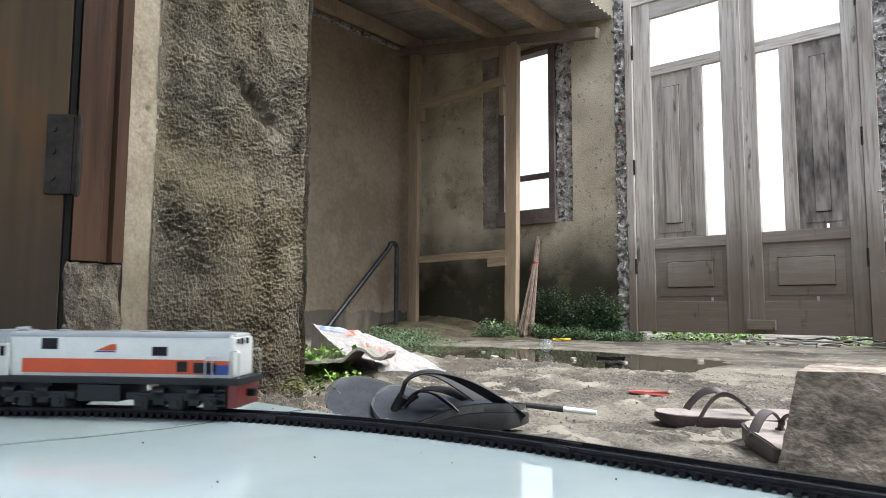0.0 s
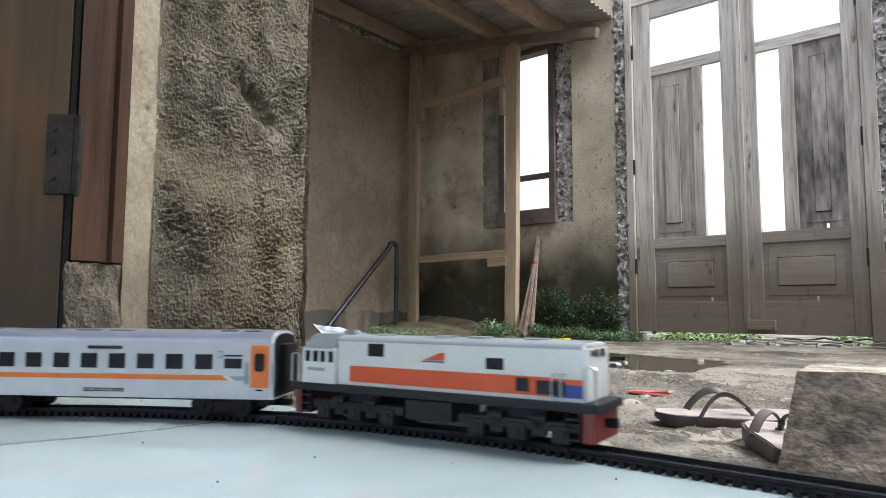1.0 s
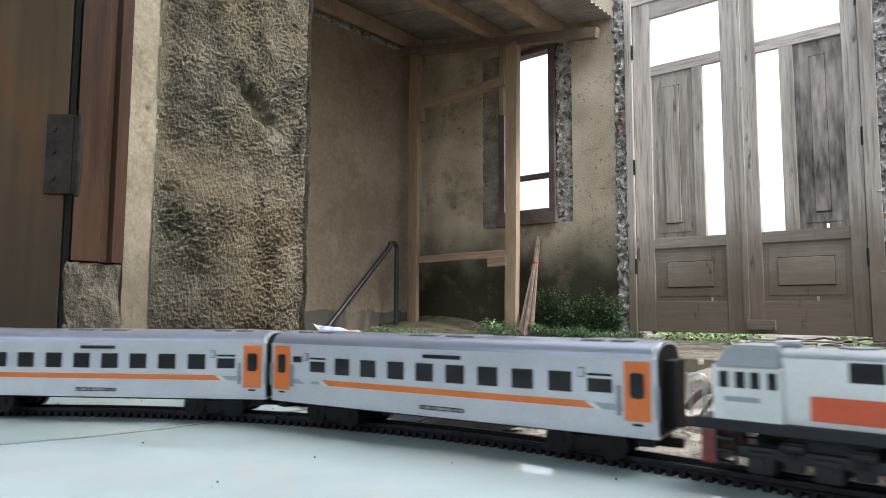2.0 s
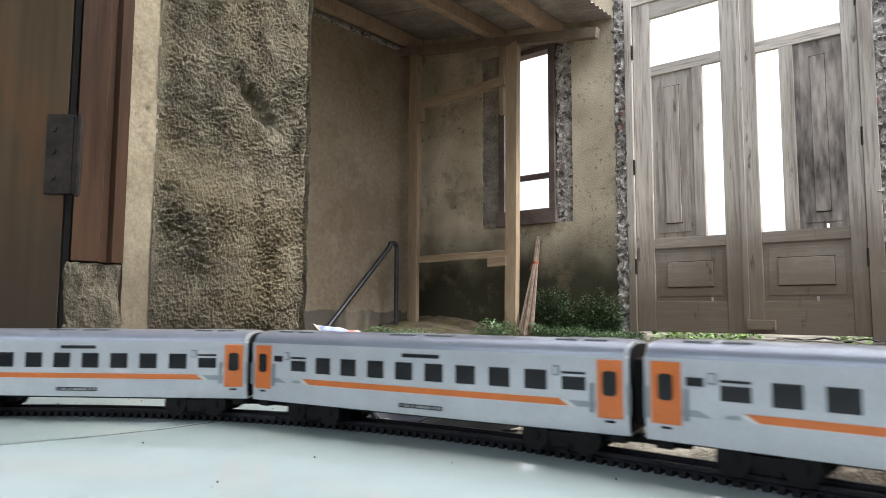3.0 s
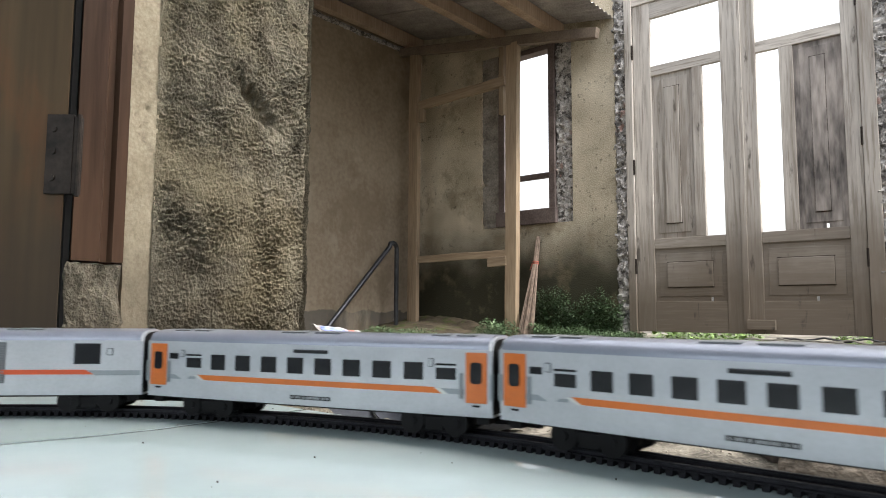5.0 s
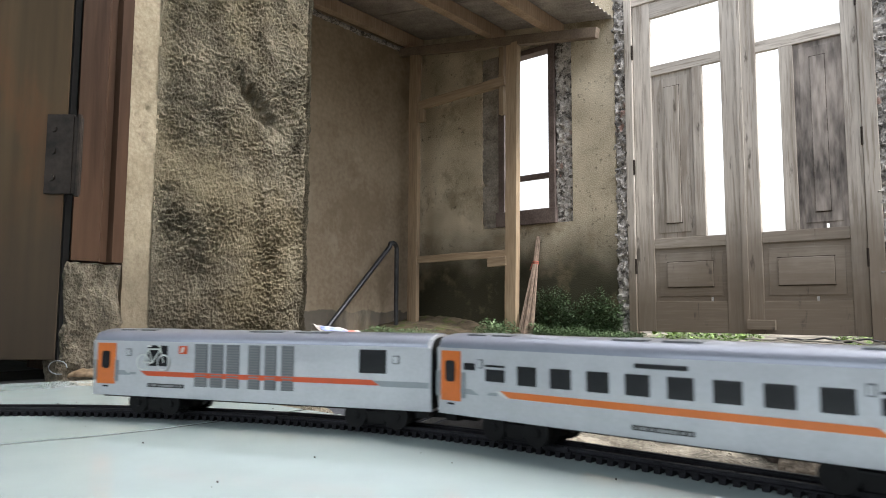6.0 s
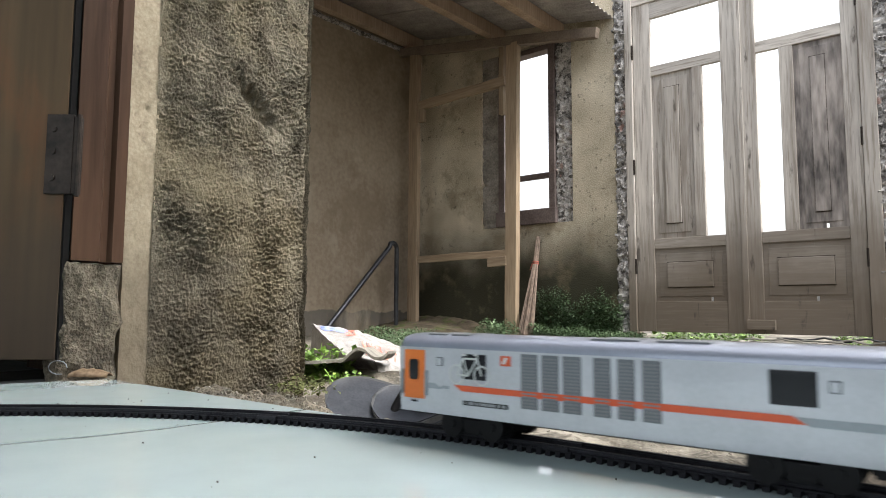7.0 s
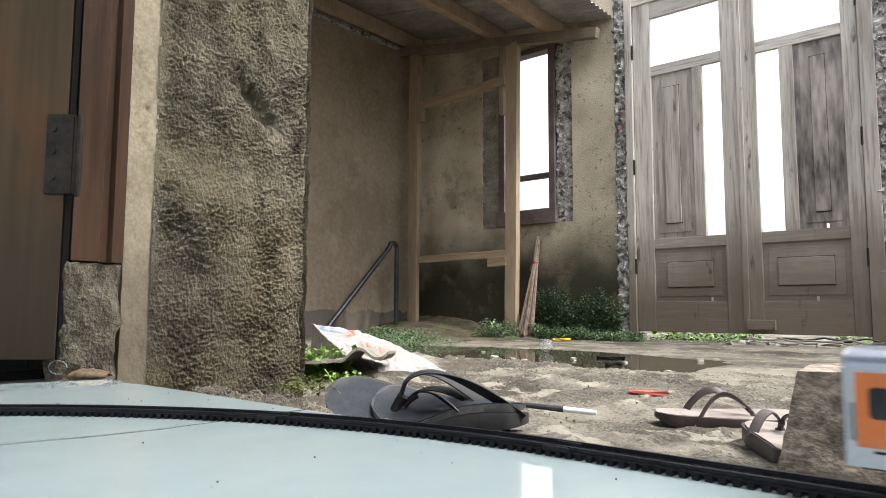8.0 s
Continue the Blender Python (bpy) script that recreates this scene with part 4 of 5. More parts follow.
def locomotive():
    """Diesel locomotive; x forward, long hood leading."""
    c = thing("locomotive", "white and orange model diesel locomotive, dark running gear", "model train")
    part("frame", boxes(((-0.0845, -HW, 0.0195), (0.0785, HW, 0.0232)), bevel=0.0006), M_UNDER, c, "dark grey walkway frame")
    hw = 0.0136
    bm = bmesh.new()
    shell(bm, -0.0560, 0.0722, hw, 0.0232, 0.0440, 0.0468, tuck=0.0, seg=5)
    part("hood", bm, M_WHITE, c, smooth=True)
    bm = bmesh.new()
    shell(bm, -0.0560, 0.0712, hw, 0.0232, 0.0443, 0.0471, tuck=0.0, seg=5, roof_only=0.012)
    part("hood_roof", bm, M_GREY, c, "grey hood roof", True)
    # cab with a tapered grey roof
    bm = bmesh.new()
    shell(bm, -0.0775, -0.0555, 0.0160, 0.0232, 0.0402, 0.0420, tuck=0.0, seg=4)
    part("cab", bm, M_WHITE, c, smooth=True)
    bm = bmesh.new()
    q = [(-0.0775, 0.0402, 0.0162), (-0.0553, 0.0402, 0.0162), (-0.0565, 0.0478, 0.0118), (-0.0735, 0.0478, 0.0118)]
    a = [bm.verts.new((x, -y, z)) for x, z, y in q]
    b = [bm.verts.new((x, y, z)) for x, z, y in q]
    bm.faces.new(a)
    bm.faces.new(b[::-1])
    for i in range(4):
        bm.faces.new((a[i], a[(i + 1) % 4], b[(i + 1) % 4], b[i]))
    bmesh.ops.bevel(bm, geom=bm.edges[:], offset=0.0008, segments=2, affect="EDGES")
    part("cab_roof", bm, M_GREY, c, "grey rounded cab roof", True)
    for x0, x1 in ((-0.0752, -0.0722), (-0.0700, -0.0668), (-0.0652, -0.0622), (-0.0598, -0.0570)):
        add("cab_window", plate(x0, x1, 0.0338, 0.0392, hw=0.0160, out=0.0004, bevel=0.0002), M_PANE, c)
    add("number_plate", plate(-0.0736, -0.0624, 0.0293, 0.0309, hw=0.0160), M_GREY, c)
    add("hood_window", plate(-0.0370, -0.0273, 0.0375, 0.0437, hw=hw, bevel=0.0003), M_PANE, c, "dark grille opening")
    add("hood_window", plate(0.0276, 0.0364, 0.0345, 0.0395, hw=hw, bevel=0.0003), M_PANE, c, "dark grille opening")
    add("orange_band", stripe(-0.0480, 0.0580, 0.0249, 0.0326, 0.0, 0.0, hw=hw), M_ORED, c, "red-orange band")
    add("orange_band", stripe(0.0580, 0.0721, 0.0300, 0.0322, 0.0, 0.0, hw=hw), M_ORED, c, "red-orange band")
    add("blue_band", stripe(0.0520, 0.0721, 0.0248, 0.0300, 0.0, 0.0, hw=hw, out=0.0002), M_BLUE, c, "deep blue band")
    add("grille", plate(0.0422, 0.0482, 0.0262, 0.0318, hw=hw, out=0.0006), M_PANE, c)
    add("grille", plate(0.0516, 0.0640, 0.0256, 0.0312, hw=hw, out=0.0006), M_PANE, c)
    add("emblem", stripe(0.0040, 0.0069, 0.0372, 0.0406, -0.0085, 0.0, hw=hw), M_ORED, c, "orange and blue swoosh")
    add("emblem_foot", stripe(-0.0042, 0.0066, 0.0362, 0.0369, -0.002, 0.0, hw=hw), M_BLUE, c)
    # nose
    bm = bmesh.new()
    box(bm, (0.0702, -0.0132, 0.0232), (0.0738, 0.0132, 0.0448), 0.0014)
    part("nose", bm, M_WHITE, c, smooth=True)
    part("nose_hood", boxes(((0.0702, -0.0100, 0.0446), (0.0732, 0.0100, 0.0466)), bevel=0.0008), M_WHITE, c)
    for y in (-0.0035, 0.0035):
        bm = bmesh.new()
        rod(bm, (0.0734, y, 0.0425), (0.0746, y, 0.0425), 0.0018, seg=12)
        part("headlamp", bm, M_PANE, c, "dark round headlamp")
    part("grille", boxes(((0.0737, -0.0105, 0.0415), (0.0742, -0.0068, 0.0438))), M_PANE, c)
    for x0 in (0.0590, 0.0630):
        for sd in (-1, 1):
            bm = bmesh.new()
            y = sd * 0.0158
            pts = [(x0, y, 0.0205), (x0, y, 0.0335), (x0 + 0.0012, y, 0.0348), (x0 + 0.0028, y, 0.0348)]
            for p, q in zip(pts, pts[1:]):
                rod(bm, p, q, 0.0004, seg=6)
            part("handrail", bm, M_STEEL, c, "bright steel handrail")
    for x, sx in ((0.0765, 1), (-0.0815, -1)):
        for sd in (-1, 1):
            bm = bmesh.new()
            pts = [(x - 0.004, sd * 0.0150, 0.0232), (x - 0.004, sd * 0.0150, 0.0365), (x - 0.003, sd * 0.0150, 0.0375), (x, sd * 0.0150, 0.0375), (x + 0.001, sd * 0.0150, 0.0365), (x + 0.001, sd * 0.0150, 0.0232)]
            for p, q in zip(pts, pts[1:]):
                rod(bm, p, q, 0.0004, seg=6)
            part("end_rail", bm, M_STEEL, c, "bright steel handrail")
    # ploughs, couplers, steps
    for sx in (-1, 1):
        bm = bmesh.new()
        front = 0.0768 if sx > 0 else 0.0822
        x0, x1 = sorted((sx * (front - 0.0052), sx * front))
        box(bm, (x0, -0.0155, 0.0075), (x1, 0.0155, 0.0197), 0.0008)
        part("plough", bm, M_RED, c, "dark red plough plate")
        bm = bmesh.new()
        x0, x1 = sorted((sx * (front - 0.0002), sx * (front + 0.0046)))
        box(bm, (x0, -0.0022, 0.0125), (x1, 0.0022, 0.0165), 0.0006)
        part("coupler", bm, M_BLACK, c)
        for sd in (-1, 1):
            bm = bmesh.new()
            for z in (0.0085, 0.0125, 0.0165):
                y0, y1 = sorted((sd * 0.0135, sd * 0.0168))
                x0, x1 = sorted((sx * (front - 0.0117), sx * (front - 0.0054)))
                box(bm, (x0, y0, z), (x1, y1, z + 0.0008))
            for xx in (front - 0.0117, front - 0.0058):
                x0, x1 = sorted((sx * xx, sx * (xx + 0.0004)))
                box(bm, (x0, y0, 0.0085), (x1, y1, 0.0197))
            part("steps", bm, M_UNDER, c)
    part("fuel_tank", boxes(((-0.0150, -0.0140, 0.0095), (0.0105, 0.0140, 0.0190)), bevel=0.0015), M_UNDER, c, "dark grey fuel tank")
    for xc in (-0.0435, 0.0430):
        bg = bmesh.new()
        for sd in (-1, 1):
            y0, y1 = sorted((sd * 0.0110, sd * 0.0150))
            box(bg, (xc - 0.0285, y0, 0.0110), (xc + 0.0285, y1, 0.0150), 0.0008)
            for dx in (-0.0195, 0.0, 0.0195):
                ye = sorted((sd * 0.0110, sd * 0.0160))
                box(bg, (xc + dx - 0.0040, ye[0], 0.0065), (xc + dx + 0.0040, ye[1], 0.0135), 0.0007)
                rod(bg, (xc + dx, sd * 0.0150, 0.0098), (xc + dx, sd * 0.0168, 0.0098), 0.0021, seg=10)
            for dx in (-0.0098, 0.0098):
                box(bg, (xc + dx - 0.0030, y0, 0.0085), (xc + dx + 0.0030, y1, 0.0175), 0.0005)
                rod(bg, (xc + dx - 0.0035, sd * 0.0155, 0.0158), (xc + dx + 0.0035, sd * 0.0155, 0.0158), 0.0014, seg=8)
        box(bg, (xc - 0.012, -0.011, 0.0110), (xc + 0.012, 0.011, 0.0197))
        b = part("bogie", bg, M_UNDER, c, "dark grey six-wheeled bogie")
        for dx in (-0.0195, 0.0, 0.0195):
            w = bmesh.new()
            for sd in (-1, 1):
                rod(w, (xc + dx, sd * 0.0047, 0.0099), (xc + dx, sd * 0.0070, 0.0099), 0.0053, seg=20)
            rod(w, (xc + dx, -0.011, 0.0099), (xc + dx, 0.011, 0.0099), 0.0012)
            part("wheelset", w, M_BLACK, b)
    # roof fans and horns
    for x in (-0.036, 0.0, 0.018, 0.046):
        bm = bmesh.new()
        rod(bm, (x, 0, 0.0462), (x, 0, 0.0478), 0.0060, seg=20)
        part("roof_fan", bm, M_GREY, c, "round grey roof fan")
    bm = bmesh.new()
    rod(bm, (-0.060, -0.004, 0.0485), (-0.052, -0.004, 0.0485), 0.0008, 0.0014)
    box(bm, (-0.0595, -0.005, 0.0470), (-0.0575, 0.005, 0.0484))
    part("horn", bm, M_STEEL, c)
    return c


loco = locomotive()
first = coach()
cars = [first] + [copy_thing(first, pose(0, 0, 0)) for _ in range(3)] + [generator_car()]

# ---- things on the yard ----
M_BLACKRUB = mat("black_foam_rubber", (0.016, 0.016, 0.018), (0.042, 0.042, 0.044), 0.6, 40, 0.25, 500, spec=0.3, depth=0.0006)
M_INSOLE = mat("shiny_black_insole", (0.014, 0.016, 0.021), (0.030, 0.034, 0.043), 0.42, 40, 0.3, 300, spec=0.16, depth=0.0008)
M_STRAP = mat("black_strap_rubber", (0.009, 0.009, 0.010), (0.020, 0.020, 0.022), 0.5, 40, 0.2, 300, spec=0.3, depth=0.0006)
M_GREYRUB = mat("worn_grey_foam_edge", (0.028, 0.028, 0.029), (0.07, 0.07, 0.07), 0.7, 40, 0.3, 400, depth=0.0006)
M_BROWNRUB = mat("dark_brown_rubber", (0.020, 0.013, 0.013), (0.045, 0.032, 0.031), 0.5, 40, 0.2, 400, depth=0.0006)
M_PALERUB = mat("pale_worn_insole", (0.165, 0.138, 0.122), (0.27, 0.232, 0.21), 0.75, 30, 0.3, 300, depth=0.0008)
M_BLOCK = mat("old_rough_sawn_wood", (0.10, 0.082, 0.066), (0.40, 0.335, 0.27), 0.9, 30, 1.0, 130, stretch=(0.8, 1, 1), depth=0.010)
M_SACK = mat("white_woven_sack", (0.17, 0.16, 0.15), (0.33, 0.315, 0.30), 0.6, 30, 0.8, 240, depth=0.003)
M_SACKRED = mat("faded_red_print", (0.42, 0.10, 0.07), (0.60, 0.24, 0.18), 0.6, 60, 0.3, 300)
M_SACKBLUE = mat("faded_blue_print", (0.10, 0.14, 0.38), (0.28, 0.32, 0.55), 0.6, 60, 0.3, 300)
M_ASBESTOS = mat("grey_fibre_cement", (0.10, 0.095, 0.08), (0.26, 0.245, 0.21), 0.95, 18, 0.6, 200, depth=0.003)
M_LEAF = mat("dark_green_leaf", (0.035, 0.066, 0.030), (0.125, 0.20, 0.09), 0.5, 12, 0.1, 60)
M_LEAF_LIGHT = mat("bright_green_leaf", (0.07, 0.15, 0.02), (0.20, 0.33, 0.05), 0.5, 12, 0.1, 60)
M_PIPE = mat("dark_grey_steel_pipe", (0.03, 0.033, 0.038), (0.075, 0.08, 0.088), 0.35, 15, 0.15, 100, metal=0.5)
M_BRISTLE = mat("dry_palm_rib", (0.11, 0.08, 0.06), (0.27, 0.20, 0.155), 0.8, 30, 0.2, 300, island=0.3)
M_REDRAG = plain("faded_red_cord", (0.35, 0.10, 0.07), 0.7)
M_YELLOW = plain("yellow_plastic", (0.62, 0.42, 0.03), 0.4)
M_REDPL = plain("red_plastic", (0.42, 0.09, 0.075), 0.4)
M_STONE = mat("pale_rubble", (0.16, 0.145, 0.12), (0.45, 0.42, 0.37), 0.95, 30, 0.8, 200, island=0.35, depth=0.003)
M_CRUMB = mat("mixed_crumbs", (0.10, 0.09, 0.072), (0.31, 0.28, 0.235), 0.95, 45, 0.5, 300, depth=0.002)
M_MOSS = mat("olive_moss", (0.05, 0.06, 0.015), (0.13, 0.14, 0.04), 0.95, 60, 0.8, 300, depth=0.004)
M_CLEAR = bpy.data.materials.new("clear_plastic")
M_CLEAR.use_nodes = True
cb = M_CLEAR.node_tree.nodes["Principled BSDF"]
cb.inputs["Base Color"].default_value = (0.9, 0.93, 0.92, 1)
cb.inputs["Transmission Weight"].default_value, cb.inputs["Roughness"].default_value, cb.inputs["IOR"].default_value = 0.93, 0.05, 1.20
RIGHT, AWAY = Vector((math.cos(YAW), math.sin(YAW), 0)), Vector((-math.sin(YAW), math.cos(YAW), 0))


def sole_half_width(u, length, width):
    """Half width along a footprint from heel (0) to toe (1)."""
    ends = min(1.0, (u / 0.13)) if u < 0.13 else (min(1.0, (1 - u) / 0.2) if u > 0.8 else 1.0)
    return width / 2 * math.sqrt(max(0.0, 1 - (1 - ends) ** 2)) * (0.80 + 0.20 * math.cos((u - 0.74) * 4.6))


def ribbon(bm, pts, widths, rolls, thick=0.0030):
    """A rubber band along pts, leaning over by its rolls."""
    rows = []
    for i, p in enumerate(pts):
        t = (pts[min(i + 1, len(pts) - 1)] - pts[max(i - 1, 0)]).normalized()
        side = t.cross(Vector((0, 0, 1))).normalized()
        turn = Matrix.Rotation(rolls[i], 3, t)
        side, up = turn @ side, turn @ side.cross(t)
        w = widths[i] / 2
        rows.append([bm.verts.new(p + side * a * w + up * b * thick) for a, b in ((-1, -0.2), (-0.92, 0.35), (-0.4, 0.6), (0.4, 0.6), (0.92, 0.35), (1, -0.2), (0.5, -0.4), (-0.5, -0.4))])
    for r, q in zip(rows, rows[1:]):
        for j in range(8):
            bm.faces.new((r[j], r[(j + 1) % 8], q[(j + 1) % 8], q[j]))
    bm.faces.new(rows[0][::-1])
    bm.faces.new(rows[-1])


def flip_flop(label, m, bend, twist=lambda u: 0.0, *, length=0.255, width=0.096, thick=0.017, heel=1.0, sole=None, top=None, strap=None, rise=0.042, post=0.74, feet=(0.40, 0.40), band=0.014, lean=45.0, peak=0.8, lift=0.5):
    """Sole, insole and thong strap; x runs from heel to toe. feet: where the straps leave the sole on the two sides."""
    ob = thing("flip_flop", label, "sandal", m, group="sandals in the yard")
    us = [0.0015 + 0.997 * i / 48 for i in range(49)]
    deep = lambda u: thick * (heel + (1 - heel) * step(u, 0.05, 0.75))
    for name, shrink, mt in (("sole", 1.0, sole), ("insole", 0.90, top)):
        bm = bmesh.new()
        rings = []
        for u in us:
            if shrink < 1:
                u = 0.5 + (u - 0.5) * 0.965
            w = sole_half_width(u, length, width) * shrink
            x, b, r = u * length, bend(u), twist(u)
            z0, z1 = (0.010 * max(0.0, 1 - u / 0.14) ** 2, deep(u)) if shrink == 1 else (deep(u) - 0.0005, deep(u) + 0.0014)
            co, si = math.cos(r), math.sin(r)
            lip = 0.0028 * shrink
            flat = [(w * 0.93, z0), (w * 1.0, z0 + 0.25 * (z1 - z0))] + [(-w * k, z1 + lip * abs(k) ** 5) for k in (-1, -0.97, -0.85, -0.6, -0.3, 0, 0.3, 0.6, 0.85, 0.97, 1)] + [(-w * 1.0, z0 + 0.25 * (z1 - z0)), (-w * 0.93, z0)]
            rings.append([bm.verts.new((x, y * co - z * si, b + y * si + z * co)) for y, z in flat])
        n = len(rings[0])
        for r, q in zip(rings, rings[1:]):
            for j in range(n):
                bm.faces.new((r[j], r[(j + 1) % n], q[(j + 1) % n], q[j]))
        bm.faces.new(rings[0])
        bm.faces.new(rings[-1][::-1])
        part(name, bm, mt, ob, "worn insole" if name == "insole" else "", True)
    bm = bmesh.new()

    def on_sole(u, y):
        r, z = twist(u), deep(u)
        return Vector((u * length, y * math.cos(r) - z * math.sin(r), bend(u) + y * math.sin(r) + z * math.cos(r)))
    root = on_sole(post, 0)
    knot = root + Vector((-0.026 * lift, 0, rise * lift))
    for sd, fu in ((1, feet[0]), (-1, feet[1])):
        end = on_sole(fu, sole_half_width(fu, length, width) * 0.96 * sd) - Vector((0, 0, 0.004))
        pts, widths, rolls = [], [], []
        for i in range(25):
            t = i / 24
            p = knot.lerp(end, t)
            p.y = knot.y + (end.y - knot.y) * t ** 0.8
            p.z += (rise * (1 - lift * 0.7)) * math.sin(math.pi * t ** peak) ** 0.85
            pts.append(p)
            widths.append(band * (0.55 + 0.45 * step(t, 0.0, 0.35)))
            rolls.append(-sd * radians(lean) * step(t, 0.05, 0.7))
        ribbon(bm, pts, widths, rolls)
    rod(bm, root - Vector((0, 0, 0.001)), root.lerp(knot, 0.55), band * 0.34, band * 0.30, 12)
    rod(bm, root.lerp(knot, 0.5), knot + Vector((-0.004, 0, 0.001)), band * 0.30, band * 0.36, 12)
    rod(bm, root - Vector((0, 0, 0.0005)), root + Vector((0, 0, 0.0040)), band * 0.55, band * 0.45, 14)
    part("strap", bm, strap, ob, "rubber thong strap", True)
    return ob


def facing(p, d):
    """A pose at p whose x points along d on the ground."""
    return Matrix.Translation(p) @ Matrix.Rotation(math.atan2(d.y, d.x), 4, "Z")


# two black sandals, one stacked on the other, toes tipped towards the doorway; a brown pair beyond
BLACK_PAIR = facing((-0.543, 0.842, -0.115), Vector((-0.835, -0.550, 0))) @ pose(0, 0, 0, -6, 0, 0)


def black_bend(u):
    return 0.112 * max(0, u - 0.5) ** 1.6 + 0.004 * (1 - u) ** 1.5 + 0.005 * math.exp(-((u - 0.30) / 0.2) ** 2)


def black_twist(u):
    return radians(-29 * step(u, 0.3, 0.75) + 12 * (1 - step(u, 0.05, 0.5)))


def upper(u):
    return (0.004 + 0.226 * u) / 0.298


flip_flop("large worn black rubber flip-flop lying on broken concrete", BLACK_PAIR, black_bend, black_twist,
          length=0.298, width=0.122, thick=0.020, sole=M_BLACKRUB, top=M_INSOLE, strap=M_STRAP, rise=0.060, post=0.66, feet=(0.03, 0.16), band=0.023, lift=0.42, peak=0.62)
flip_flop("worn black flip-flop stacked on the larger one", BLACK_PAIR @ pose(0.004, 0, 0.0214), lambda u: black_bend(upper(u)), lambda u: black_twist(upper(u)),
          length=0.226, width=0.100, thick=0.007, heel=1.7, sole=M_GREYRUB, top=M_INSOLE, strap=M_STRAP, rise=0.026, post=0.80, feet=(0.42, 0.34), band=0.015, lift=0.7)
flip_flop("dark brown flip-flop with a pale worn insole", facing((-0.463, 1.098, -0.129), Vector((0.79, 0.61, 0))) @ pose(0, 0, 0, 4, 0, 0), lambda u: 0.005 * (1 - u) ** 4,
          length=0.26, width=0.095, thick=0.017, sole=M_BROWNRUB, top=M_PALERUB, strap=M_BROWNRUB, rise=0.044, post=0.62, feet=(0.22, 0.24), band=0.012, lean=60, peak=1.25, lift=0.3)
flip_flop("dark brown flip-flop with a pale worn insole", facing((-0.190, 0.862, -0.124), Vector((-0.38, 0.925, 0))), lambda u: 0.004 * u,
          length=0.22, width=0.092, thick=0.021, sole=M_BROWNRUB, top=M_PALERUB, strap=M_BROWNRUB, rise=0.030, post=0.70, feet=(0.52, 0.30), band=0.013, lift=0.4)


def wood_block():
    bm = bmesh.new()
    box(bm, (0.0, 0.0, -0.008), (0.50, 0.13, 0.104))
    bmesh.ops.subdivide_edges(bm, edges=[e for e in bm.edges if e.calc_length() > 0.2], cuts=60)
    bmesh.ops.subdivide_edges(bm, edges=[e for e in bm.edges if e.calc_length() > 0.05], cuts=14, use_grid_fill=True)
    for v in bm.verts:
        c = v.co
        wear = 0.0022 * fbm(c.x * 18, c.y * 60, c.z * 70, 4)
        wear -= 0.004 * max(0, fbm(c.x * 9, c.y * 40, c.z * 45 + 4, 3) - 0.35)
        v.co = c + Vector((0.5 * wear, wear if c.y < 0.05 else -wear, wear if c.z > 0.03 else 0))
        v.co.x += 0.20 * v.co.z + (0.004 * fbm(c.z * 40, c.y * 20, 1, 3) if c.x < 0.01 else 0)
        if c.y < 0.01:
            v.co.y += 0.10 * c.z
    bmesh.ops.bevel(bm, geom=[e for e in bm.edges if e.is_boundary], offset=0.001)
    solid("wood_block", bm, M_BLOCK, "old rough dark timber block on the concrete", "timber", "", True, Matrix.Translation((-0.194, 0.768, -0.104)) @ Matrix.Rotation(radians(2), 4, "Z"))


wood_block()


